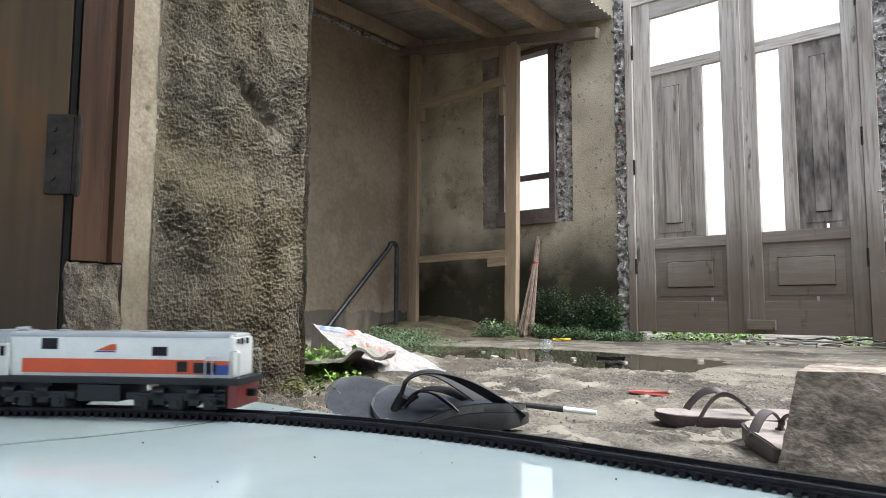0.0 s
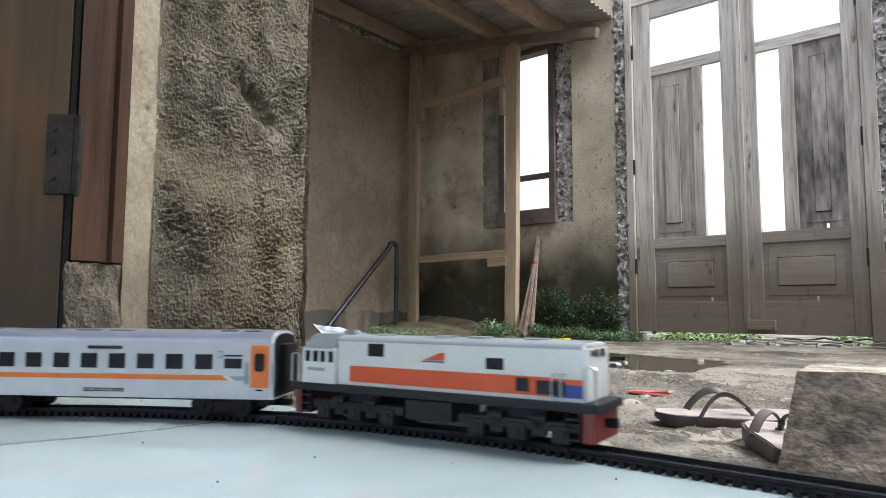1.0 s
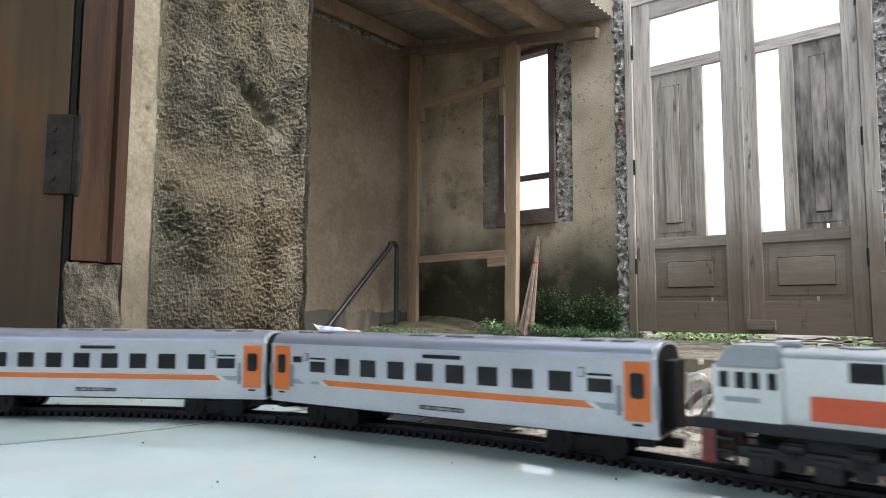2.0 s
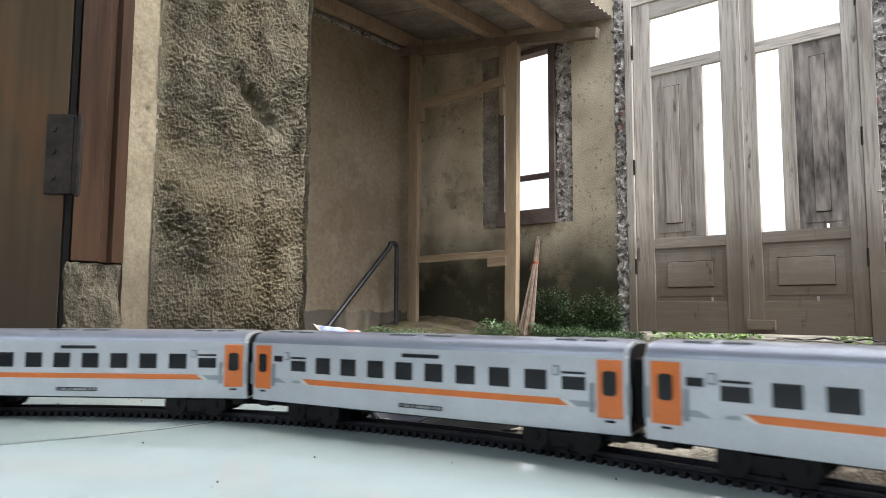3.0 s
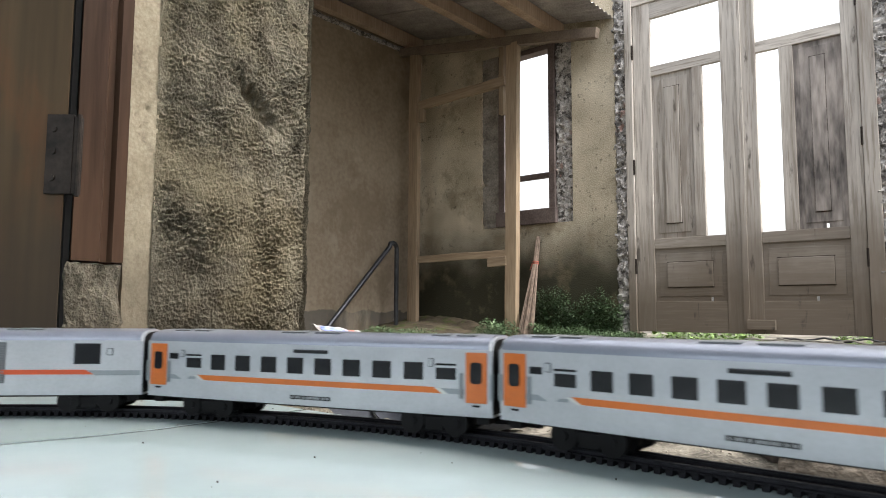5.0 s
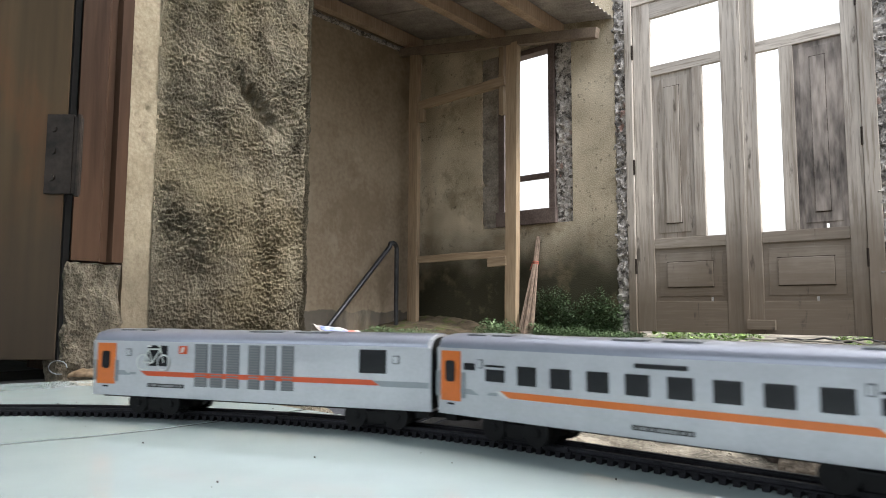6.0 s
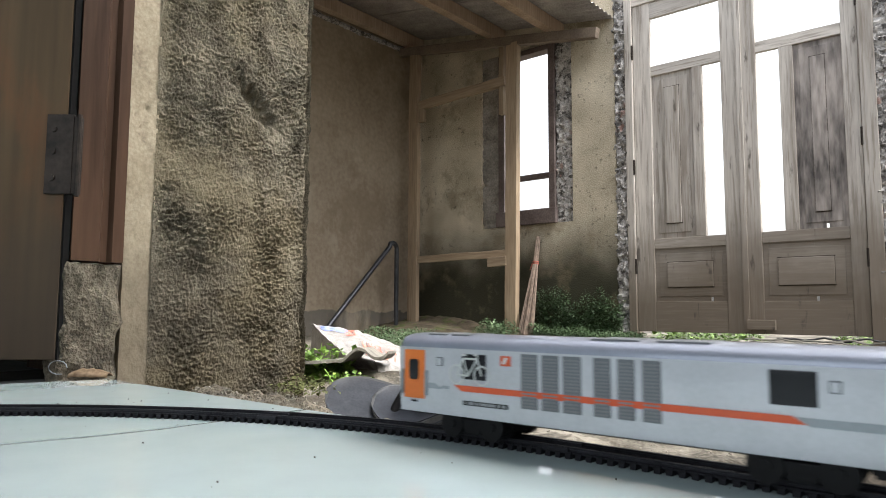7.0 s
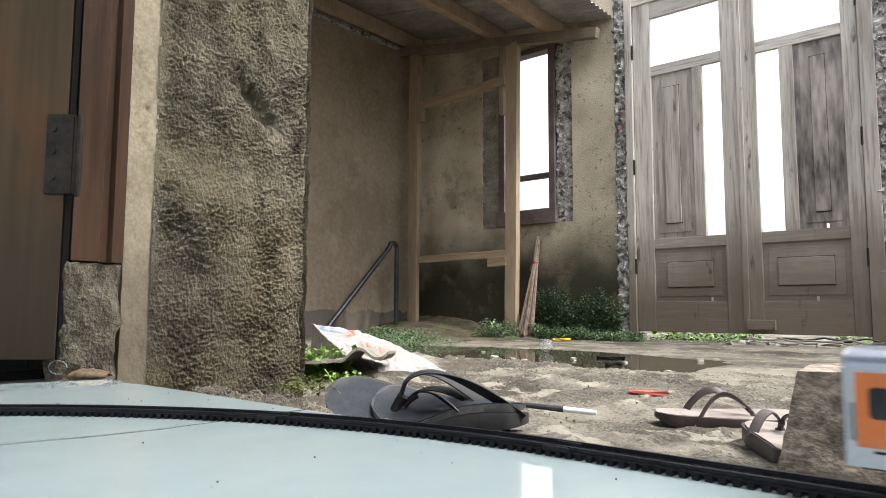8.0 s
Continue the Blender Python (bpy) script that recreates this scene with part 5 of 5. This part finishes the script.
def cement_sack():
    """A flat empty sack lying down a heap, wrinkled, with faded print."""
    a, b, c, d = Vector((-1.60, 1.30, 0.018)), Vector((-1.25, 1.505, -0.112)), Vector((-1.177, 1.102, -0.080)), Vector((-1.09, 1.185, -0.108))
    ob = thing("cement_sack", "crumpled white woven sack with faded red print", "sack")
    bm = bmesh.new()
    n, k = 44, 34
    top = []

    def at(u, v):
        p = a.lerp(b, u).lerp(c.lerp(d, u), v)
        p = p + Vector((0, 0, 0.006 * fbm(u * 5, v * 4, 1, 3) + 0.005 * fbm(u * 16, v * 14, 3, 3) + 0.026 * math.sin(math.pi * u) * (1 - v)))
        return p + Vector((0.012 * fbm(v * 4, 2, 2), 0.012 * fbm(u * 5, 3, 3), 0))
    for j in range(k + 1):
        top.append([bm.verts.new(at(i / n, j / k)) for i in range(n + 1)])
    for p, q in zip(top, top[1:]):
        for i in range(n):
            bm.faces.new((p[i], p[i + 1], q[i + 1], q[i]))
    edge = [e for e in bm.edges if e.is_boundary]
    r = bmesh.ops.extrude_edge_only(bm, edges=edge)
    for v in r["geom"]:
        if isinstance(v, bmesh.types.BMVert):
            v.co.z = min(v.co.z - 0.012, ground_z(v.co.x, v.co.y) - 0.004)
    part("cloth", bm, M_SACK, ob, smooth=True)
    rnd = random.Random(5)
    for k, (u0, u1, v0, v1, mt) in enumerate(((0.30, 0.36, 0.30, 0.66, M_SACKRED), (0.385, 0.43, 0.32, 0.64, M_SACKRED), (0.45, 0.52, 0.28, 0.62, M_SACKRED), (0.545, 0.59, 0.30, 0.60, M_SACKRED), (0.61, 0.66, 0.26, 0.55, M_SACKRED), (0.05, 0.24, 0.05, 0.13, M_SACKBLUE), (0.22, 0.30, 0.06, 0.20, M_SACKRED))):
        bm = bmesh.new()
        g = [[bm.verts.new(at(u0 + (u1 - u0) * i / 6, v0 + (v1 - v0) * j / 6) + Vector((0, 0, 0.0022))) for i in range(7)] for j in range(7)]
        for j in range(6):
            for i in range(6):
                if rnd.random() < (0.92 if mt is M_SACKBLUE else 0.62):
                    bm.faces.new((g[j][i], g[j][i + 1], g[j + 1][i + 1], g[j + 1][i]))
        part("print", bm, mt, ob, "faded printing")


cement_sack()


def fibre_sheet():
    bm = bmesh.new()
    rows = []
    for j in range(11):
        y = 0.26 * j / 10
        rows.append([])
        for i in range(49):
            x = -0.135 + 0.24 * i / 48
            z = 0.012 * math.cos((x - 0.042) * 2 * math.pi / 0.083) * step(x, -0.02, 0.01) - 0.012 * (1 - step(x, -0.02, 0.01)) + 0.0014 * fbm(x * 40, y * 30, 2, 3)
            rows[-1].append(bm.verts.new((x + 0.006 * fbm(y * 20, 1, 1) * (i in (0, 48)), y + (0.006 * fbm(x * 25, 5, 1) if j == 0 else 0), z)))
    for p, q in zip(rows, rows[1:]):
        for i in range(48):
            bm.faces.new((p[i], p[i + 1], q[i + 1], q[i]))
    r = bmesh.ops.extrude_face_region(bm, geom=bm.faces[:])
    for v in r["geom"]:
        if isinstance(v, bmesh.types.BMVert):
            v.co.z -= 0.0065
    solid("roofing_piece", bm, M_ASBESTOS, "broken grey corrugated fibre-cement sheet beside the wall", "roof sheet", "", True, Matrix.Translation((-1.102, 0.970, -0.034)) @ Matrix.Rotation(YAW, 4, "Z") @ pose(0, 0, 0, -3, -3, 0))


fibre_sheet()


def leaf_into(bm, p, d, up, size, rnd):
    d, up = d.normalized(), up.normalized()
    side = d.cross(up)
    if side.length < 1e-3:
        side = Vector((1, 0, 0))
    side = side.normalized() * size * rnd.uniform(0.28, 0.42)
    a, b, tip = p, p + d * size * 0.5, p + d * size - up * size * 0.15
    v = [bm.verts.new(q) for q in (a, b + side + up * size * 0.08, tip, b - side + up * size * 0.08, b)]
    bm.faces.new((v[0], v[1], v[4]))
    bm.faces.new((v[1], v[2], v[4]))
    bm.faces.new((v[0], v[4], v[3]))
    bm.faces.new((v[4], v[2], v[3]))


def clump(name, label, lo, hi, count, size, material, seed, lean=Vector((0, -1, 0)), profile=None, stems=14, ragged=0.5):
    """A low plant: stems with many small leaves filling a ragged volume."""
    rnd = random.Random(seed)
    ob = thing(name, label, "plant", group="weeds in the yard")
    lo, hi = Vector(lo), Vector(hi)
    bm, st = bmesh.new(), bmesh.new()
    made = 0
    while made < count:
        u, v, w = rnd.random(), rnd.random(), rnd.random()
        cap = (0.72 + ragged * noise.noise(Vector((u * 6 * (hi.x - lo.x) + seed, v * 3, 1.7)))) * (profile(u) if profile else 1.0)
        if w > cap:
            continue
        p = Vector((lo.x + (hi.x - lo.x) * u, lo.y + (hi.y - lo.y) * v, lo.z + (hi.z - lo.z) * w))
        d = Vector((rnd.gauss(0, 0.7), rnd.gauss(0, 0.7), rnd.gauss(0.1, 0.4))) + lean * 0.6
        leaf_into(bm, p, d, Vector((rnd.gauss(0, 0.25), rnd.gauss(0, 0.25), 1)), size * rnd.uniform(0.6, 1.35), rnd)
        made += 1
    for i in range(stems):
        u, v = rnd.random(), rnd.random()
        base = Vector((lo.x + (hi.x - lo.x) * u, lo.y + (hi.y - lo.y) * v, lo.z))
        rod(st, base, base + Vector((rnd.gauss(0, 0.02), rnd.gauss(0, 0.02), (hi.z - lo.z) * 0.6 * (profile(u) if profile else 1))), size * 0.06, size * 0.03, 5)
    tagged(part("leaves", bm, material, ob), kind="stuff")
    tagged(part("stems", st, material, ob), kind="stuff")
    return ob


hill = lambda u: math.sin(math.pi * min(1, max(0, u))) ** 0.6
clump("weeds", "low dark green weeds by the puddle", (-3.55, 3.02, -0.175), (-2.80, 3.62, -0.03), 3800, 0.016, M_LEAF, 1, profile=hill)
clump("weeds", "low dark green weeds at the wall's foot", (-3.50, 4.45, -0.17), (-3.10, 4.80, 0.02), 1300, 0.022, M_LEAF, 2, profile=hill)
clump("wall_creeper", "dense dark green creeper climbing the damp wall", (-3.16, 5.02, -0.18), (-2.38, 5.09, 0.27), 9500, 0.018, M_LEAF, 3, profile=lambda u: 1.1 - 0.2 * u, ragged=0.45)
clump("weeds", "dark green weeds at the wall's foot", (-3.10, 4.78, -0.18), (-2.14, 5.02, -0.04), 6000, 0.018, M_LEAF, 4, profile=lambda u: 1.0 - 0.45 * u)
clump("weeds", "bright green weeds beside the sack", (-1.275, 0.95, -0.09), (-1.150, 1.07, 0.028), 560, 0.020, M_LEAF_LIGHT, 5, profile=lambda u: 1.1 - 0.7 * u)
clump("weeds", "bright green weeds under the roofing piece", (-1.10, 0.93, -0.095), (-1.02, 1.00, -0.066), 120, 0.013, M_LEAF_LIGHT, 6)
clump("weeds", "bright grass seen under the gate", (-2.30, 5.30, -0.20), (-1.45, 5.75, -0.02), 1500, 0.035, M_LEAF_LIGHT, 7)
clump("weeds", "bright grass seen under the gate", (-0.95, 5.30, -0.20), (-0.60, 5.70, -0.06), 400, 0.03, M_LEAF_LIGHT, 8)
clump("moss_patch", "olive moss along the gate's foot", (-2.28, 5.02, -0.185), (-1.42, 5.10, -0.145), 1300, 0.010, M_MOSS, 9, stems=3)
clump("moss_patch", "olive moss tuft on rubble by the wall", (-0.655, 0.47, -0.035), (-0.600, 0.53, -0.012), 260, 0.006, M_MOSS, 10, stems=3)



def soil_bank():
    """Dark crumbled soil banked into the corner of the yard."""
    rows, bm = [], bmesh.new()
    for j in range(60):
        y = 3.75 + 1.33 * j / 59
        row = []
        for i in range(90):
            x = -4.62 + 2.0 * i / 89
            rim = min(step(y + 0.25 * fbm(x * 2, y, 3), 3.85, 4.15), 1 - step(x + 0.3 * fbm(y * 2, 1, 8), -3.05, -2.75))
            grit = 0.016 * fbm(x * 9, y * 9, 5, 4) + 0.010 * abs(fbm(x * 30, y * 30, 2, 3))
            row.append(bm.verts.new((x, y, ground_z(x, y) - 0.03 + rim * (0.036 + grit))))
        rows.append(row)
    for a, b in zip(rows, rows[1:]):
        for i in range(89):
            bm.faces.new((a[i], a[i + 1], b[i + 1], b[i]))
    solid("soil_bank", bm, M_SOIL, "dark damp soil banked into the yard corner", "soil", "stuff", True)


M_SOIL = mat("dark_damp_soil", (0.03, 0.024, 0.017), (0.115, 0.092, 0.064), 0.95, 9, 1.0, 90, spec=0.2, depth=0.01)
patches(M_SOIL, (0.055, 0.075, 0.02), 6.0, 0.52, 0.62, 0.7)
soil_bank()

# bent pipe by the left wall
bm = bmesh.new()
pts = [Vector((-4.46, 3.75, -0.14)), Vector((-4.46, 4.535, 0.65))] + [Vector((-4.46, 4.575 + 0.055 * math.sin(a), 0.635 + 0.055 * math.cos(a))) for a in (-0.6, 0.0, 0.5, 1.0, 1.5)] + [Vector((-4.46, 4.630, -0.16))]
for p, q in zip(pts, pts[1:]):
    rod(bm, p, q, 0.022, seg=12)
for p in pts[1:-1]:
    bmesh.ops.create_uvsphere(bm, u_segments=12, v_segments=8, radius=0.0222, matrix=Matrix.Translation(p))
solid("bent_pipe", bm, M_PIPE, "dark steel pipe bent over against the wall", "pipe", "", True)


def broom():
    rnd = random.Random(11)
    ob = thing("broom", "worn palm-rib broom with a red cord leaning on the wall", "broom")
    top, neck, foot = Vector((-3.163, 5.075, 0.69)), Vector((-3.165, 5.03, 0.47)), Vector((-3.128, 4.80, -0.176))
    bm = bmesh.new()
    for i in range(90):
        r, a = math.sqrt(rnd.random()), rnd.uniform(0, 6.283)
        o = Vector((math.cos(a), math.sin(a), 0)) * r
        rod(bm, top + o * 0.018 + Vector((0, 0, rnd.uniform(-0.03, 0.02))), neck + o * 0.022, 0.003, 0.003, 4)
        rod(bm, neck + o * 0.022, foot + o * Vector((0.068, 0.04, 0)).length * 0.9 + Vector((0, 0, rnd.uniform(0, 0.05))), 0.003, 0.0022, 4)
    tagged(part("ribs", bm, M_BRISTLE, ob), kind="stuff")
    bm = bmesh.new()
    for dz in (0.0, 0.016):
        rod(bm, neck + Vector((0, 0, dz - 0.012)), neck + Vector((0, 0.002, dz)), 0.028, 0.027, 12)
    rod(bm, neck + Vector((-0.026, -0.01, 0)), neck + Vector((-0.045, -0.02, -0.06)), 0.006, 0.004, 5)
    part("cord", bm, M_REDRAG, ob, "faded red cord")


broom()

# clear plastic ball lying in the puddle
bm = bmesh.new()
bmesh.ops.create_uvsphere(bm, u_segments=24, v_segments=16, radius=0.042)
for v in bm.verts:
    if v.co.z < -0.026:
        v.co.x *= 0.62
        v.co.y *= 0.62
ob = solid("plastic_cup", bm, M_CLEAR, "crushed clear plastic cup in the puddle", "cup", "", True, Matrix.Translation((-2.03, 3.33, -0.141)))
sm = ob.modifiers.new("thickness", "SOLIDIFY")
sm.thickness = 0.0015

# small litter
bm = bmesh.new()
rod(bm, (0, 0, 0), (0.052, 0, 0.0), 0.0034, 0.0042, 10)
pen = thing("pen", "dark pen with a white end on the concrete", "pen", Matrix.Translation((-0.645, 0.985, -0.100)) @ Matrix.Rotation(radians(18), 4, "Z") @ pose(0, 0, 0, 0, 3, 0) @ Matrix.Diagonal((1.3, 1.3, 1.3, 1)))
part("barrel", bm, M_BLACKRUB, pen)
bm = bmesh.new()
rod(bm, (0.052, 0, 0), (0.094, 0, 0), 0.0036, 0.0034, 10)
part("cap", bm, M_WHITE, pen, "white end", True)


def flake(name, label, category, size, material, p, turn, seed, group=""):
    rnd = random.Random(seed)
    bm = bmesh.new()
    vs = box(bm, (-size[0] / 2, -size[1] / 2, 0), (size[0] / 2, size[1] / 2, size[2]))
    bmesh.ops.subdivide_edges(bm, edges=bm.edges[:], cuts=1, use_grid_fill=True)
    for v in bm.verts:
        v.co += Vector((rnd.gauss(0, size[0] * 0.09), rnd.gauss(0, size[1] * 0.09), rnd.gauss(0, size[2] * 0.14)))
    z = ground_z(p[0], p[1]) if len(p) < 3 else p[2]
    return solid(name, bm, material, label, category, "", False, Matrix.Translation((p[0], p[1], z - size[2] * 0.2)) @ Matrix.Rotation(turn, 4, "Z"), group)


flake("plastic_shard", "bent red plastic shard on the sand", "litter", (0.075, 0.02, 0.007), M_REDPL, (-0.62, 1.44), 0.3, 1)
flake("plastic_wrapper", "yellow plastic wrapper by the weeds", "litter", (0.13, 0.05, 0.02), M_YELLOW, (-2.66, 4.60), 0.6, 2)
bm = bmesh.new()
foot, tip = Vector((-0.942, 0.842, ground_z(-0.942, 0.842) - 0.003)), Vector((-0.969, 0.819, -0.048))
sweep(bm, [foot.lerp(tip, i / 8) + Vector((0, 0, 0.006 * math.sin(math.pi * i / 8))) for i in range(9)], [(-0.004, -0.0006), (-0.004, 0.0006), (0.004, 0.0006), (0.004, -0.0006)])
solid("plastic_strip", bm, M_LEAF_LIGHT, "yellow-green plastic strip leaning behind the sandal", "litter", "")
for k, (x, y) in enumerate(((-2.147, 2.70), (-1.986, 2.40), (-2.022, 2.82), (-1.367, 2.92), (-1.716, 2.62), (-1.53, 2.58), (-1.627, 2.92), (-1.86, 2.74), (-1.146, 3.27), (-2.3, 3.1), (-0.95, 2.4), (-1.1, 2.15))):
    q = random.Random(40 + k)
    flake("rubble_piece", "pale broken plaster piece lying in the puddle", "rubble", (q.uniform(0.018, 0.042), q.uniform(0.015, 0.026), q.uniform(0.008, 0.018)), M_STONE, (x, y, max(ground_z(x, y), WATER_Z)), q.uniform(0, 3), 50 + k, "rubble pieces")
for k in range(3):
    flake("charred_stick", "short charred wood scrap on damp sand", "litter", (0.11 - 0.02 * k, 0.03, 0.018), M_GAPSHADE_CHAR, (-1.50 + 0.17 * k, 3.05 - 0.32 * k, max(ground_z(-1.50 + 0.17 * k, 3.05 - 0.32 * k), WATER_Z)), 0.5 + k, 70 + k)

def dirt_heap():
    """Dark crumbled earth and render fallen along the wall's foot."""
    bm = bmesh.new()
    rows = []
    for j in range(126):
        y = 0.292 + 0.0030 * j
        row = []
        for i in range(150):
            x = -0.672 + 0.0030 * i
            far = max(x + 0.46 + 0.05 * fbm(y * 9, 2, 4), (y - 0.55 + 0.04 * fbm(x * 9, 6, 1)) * 0.9) / 0.16
            lift = 0.0015 * (1 - step(far, 0.2, 1.0)) - 0.006 * step(far, 0.4, 1.0)
            grit = 0.0060 * (0.45 - noise.voronoi(Vector((x * 110, y * 110, 2)))[0][0]) + 0.0045 * fbm(x * 45, y * 45, 3, 3)
            row.append(bm.verts.new((x, y, ground_z(x, y) + lift + grit * (1 - step(far, 0.5, 1.0)))))
        rows.append(row)
    for a, b in zip(rows, rows[1:]):
        for i in range(149):
            bm.faces.new((a[i], a[i + 1], b[i + 1], b[i]))
    solid("dirt_heap", bm, M_CONC, "dark crumbled earth and render along the wall's foot", "dirt", "stuff", True)


dirt_heap()

# loose gravel: crumbs over the near yard, denser at the wall's foot
rnd = random.Random(9)
bm = bmesh.new()
bmesh.ops.create_icosphere(bm, subdivisions=1, radius=1.0)
bm.verts.index_update()
ball = [v.co.copy() for v in bm.verts]
sides = [[v.index for v in f.verts] for f in bm.faces]
bm.free()
gravel_verts, gravel_faces = [], []
for i in range(7000):
    if i < 2800:
        x, y = -0.66 + abs(rnd.gauss(0, 0.14)), 0.275 + abs(rnd.gauss(0, 0.12))
        r = rnd.uniform(0.0007, 0.0018) * (2.0 if rnd.random() < 0.12 else 1)
    else:
        x, y = rnd.uniform(-1.5, 0.25), rnd.uniform(0.3, 2.3)
        r = rnd.uniform(0.0006, 0.0019) * (0.7 + 0.7 * y) * (2.2 if rnd.random() < 0.03 else 1)
        if x < REVEAL_X + 0.01 and y < 0.6:
            continue
    m = Matrix.Translation((x, y, ground_z(x, y) + r * 0.3 + (0.0012 if i < 2800 else 0))) @ Euler((rnd.uniform(0, 3), rnd.uniform(0, 3), rnd.uniform(0, 3))).to_matrix().to_4x4() @ Matrix.Diagonal((r, r * rnd.uniform(0.6, 1), r * rnd.uniform(0.5, 0.9), 1))
    base = len(gravel_verts)
    gravel_verts += [m @ (c * rnd.uniform(0.72, 1.25)) for c in ball]
    gravel_faces += [[base + k for k in f] for f in sides]
gravel_mesh = bpy.data.meshes.new("gravel")
gravel_mesh.from_pydata(gravel_verts, [], gravel_faces)
gravel_mesh.materials.append(M_CRUMB)
tagged(new("gravel", gravel_mesh), "loose crumbs of cement and gravel", "gravel", kind="stuff")

# loose cables and cloth scraps along the gate's foot
for k, (x0, x1, y, z) in enumerate(((-1.45, -0.62, 5.03, -0.135), (-1.40, -0.80, 4.98, -0.15), (-1.25, -0.55, 5.06, -0.125))):
    bm = bmesh.new()
    sweep(bm, [(x0 + (x1 - x0) * i / 24, y + 0.02 * fbm(i * 0.3, k, 1), z + 0.018 * fbm(i * 0.25, k, 5)) for i in range(25)], circle_ring(0.007, 6))
    solid("cable", bm, M_ASBESTOS if k < 2 else M_BLACKRUB, "loose old cable along the gate's foot", "cable", "", True, group="loose cables")
for k, (x, y) in enumerate(((-1.36, 4.99), (-1.16, 4.97), (-0.92, 4.98), (-1.48, 4.94))):
    flake("rubble_piece", "pale broken plaster piece by the gate", "rubble", (0.12, 0.05, 0.03), M_STONE, (x, y), 0.3 * k, 90 + k, "rubble pieces")

# bits on the tiles: dry bark, a wire curl, specks of dirt
M_BARK = mat("dry_tan_bark", (0.14, 0.09, 0.05), (0.34, 0.24, 0.15), 0.9, 60, 0.6, 300)
bm = bmesh.new()
rows = []
for i in range(13):
    x = -0.017 + 0.034 * i / 12
    rows.append([bm.verts.new((x, -0.006 + 0.012 * j / 6, 0.0065 * math.sin(math.pi * j / 6) * (0.5 + 0.5 * math.sin(math.pi * i / 12)) + 0.0015 * fbm(x * 200, j * 0.7, 1))) for j in range(7)])
for a, b in zip(rows, rows[1:]):
    for j in range(6):
        bm.faces.new((a[j], a[j + 1], b[j + 1], b[j]))
ob = solid("bark_chip", bm, M_BARK, "curled dry bark chip at the tile's edge", "litter", "", True, Matrix.Translation((-0.624, 0.262, 0.001)) @ Matrix.Rotation(YAW, 4, "Z"))
sm = ob.modifiers.new("thickness", "SOLIDIFY")
sm.thickness = 0.0012
bm = bmesh.new()
sweep(bm, [Vector((-0.652, 0.245, 0.0075)) + RIGHT * (0.009 * math.cos(a)) + Vector((0, 0, 0.0062 * math.sin(a))) + AWAY * 0.0008 * a for a in [0.5 * i for i in range(11)]], circle_ring(0.0004, 5))
solid("wire_curl", bm, M_GREY, "thin pale wire curl by the door frame", "wire", "", True)
rnd = random.Random(21)
bm = bmesh.new()
for i in range(70):
    x, y = rnd.uniform(-0.55, 0.15), rnd.uniform(0.10, 0.26)
    r = rnd.choice((0.00015, 0.0002, 0.00025, 0.00045))
    bmesh.ops.create_icosphere(bm, subdivisions=1, radius=r, matrix=Matrix.Translation((x, y, r * 0.5)))
solid("dirt_specks", bm, M_CEMENT_DARK, "dark specks of dirt on the tiles", "dirt", "stuff")


# ---- what moves: the train along its track ----
PITCH = 0.2086
# time, and how far the gap behind the locomotive has come along the track
GAPS = [(0.0, -0.3645), (0.5, -0.2670), (1.0, -0.1649), (1.5, -0.0626), (1.7, -0.0200), (2.8, 0.1956), (3.0, 0.2361), (3.5, 0.3303), (4.0, 0.4196), (4.5, 0.5024), (5.8, 0.7279), (6.5, 0.8560), (7.0, 0.9511), (7.5, 1.0380), (8.0, 1.1340)]


def gone(t):
    for i in range(len(GAPS) - 1):
        (t0, s0), (t1, s1) = GAPS[i], GAPS[i + 1]
        if t <= t1 + 1e-9:
            tp, sp = GAPS[max(i - 1, 0)]
            tn, sn = GAPS[min(i + 2, len(GAPS) - 1)]
            m0, m1 = (s1 - sp) / (t1 - tp), (sn - s0) / (tn - t0)
            h, u = t1 - t0, (t - t0) / (t1 - t0)
            return (2 * u ** 3 - 3 * u ** 2 + 1) * s0 + (u ** 3 - 2 * u ** 2 + u) * h * m0 + (3 * u ** 2 - 2 * u ** 3) * s1 + (u ** 3 - u ** 2) * h * m1
    return GAPS[-1][1]


def rides(s, base):
    """The pose of a vehicle whose bogies, base apart from its middle, stand on the track."""
    a, b = track_at(s + base)[0], track_at(s - base)[0]
    mid, d = (a + b) / 2, a - b
    return Matrix.Translation((mid.x, mid.y, 0.0007 * step(s, -0.06, 0.08))) @ Matrix.Rotation(math.atan2(d.y, d.x), 4, "Z")


def motions():
    times = [i * 0.1 for i in range(81)]
    walk(loco, [(t, rides(gone(t) + 0.0956, 0.045)) for t in times])
    for i, c in enumerate(cars):
        walk(c, [(t, rides(gone(t) - PITCH * (i + 0.5), 0.080)) for t in times])


motions()
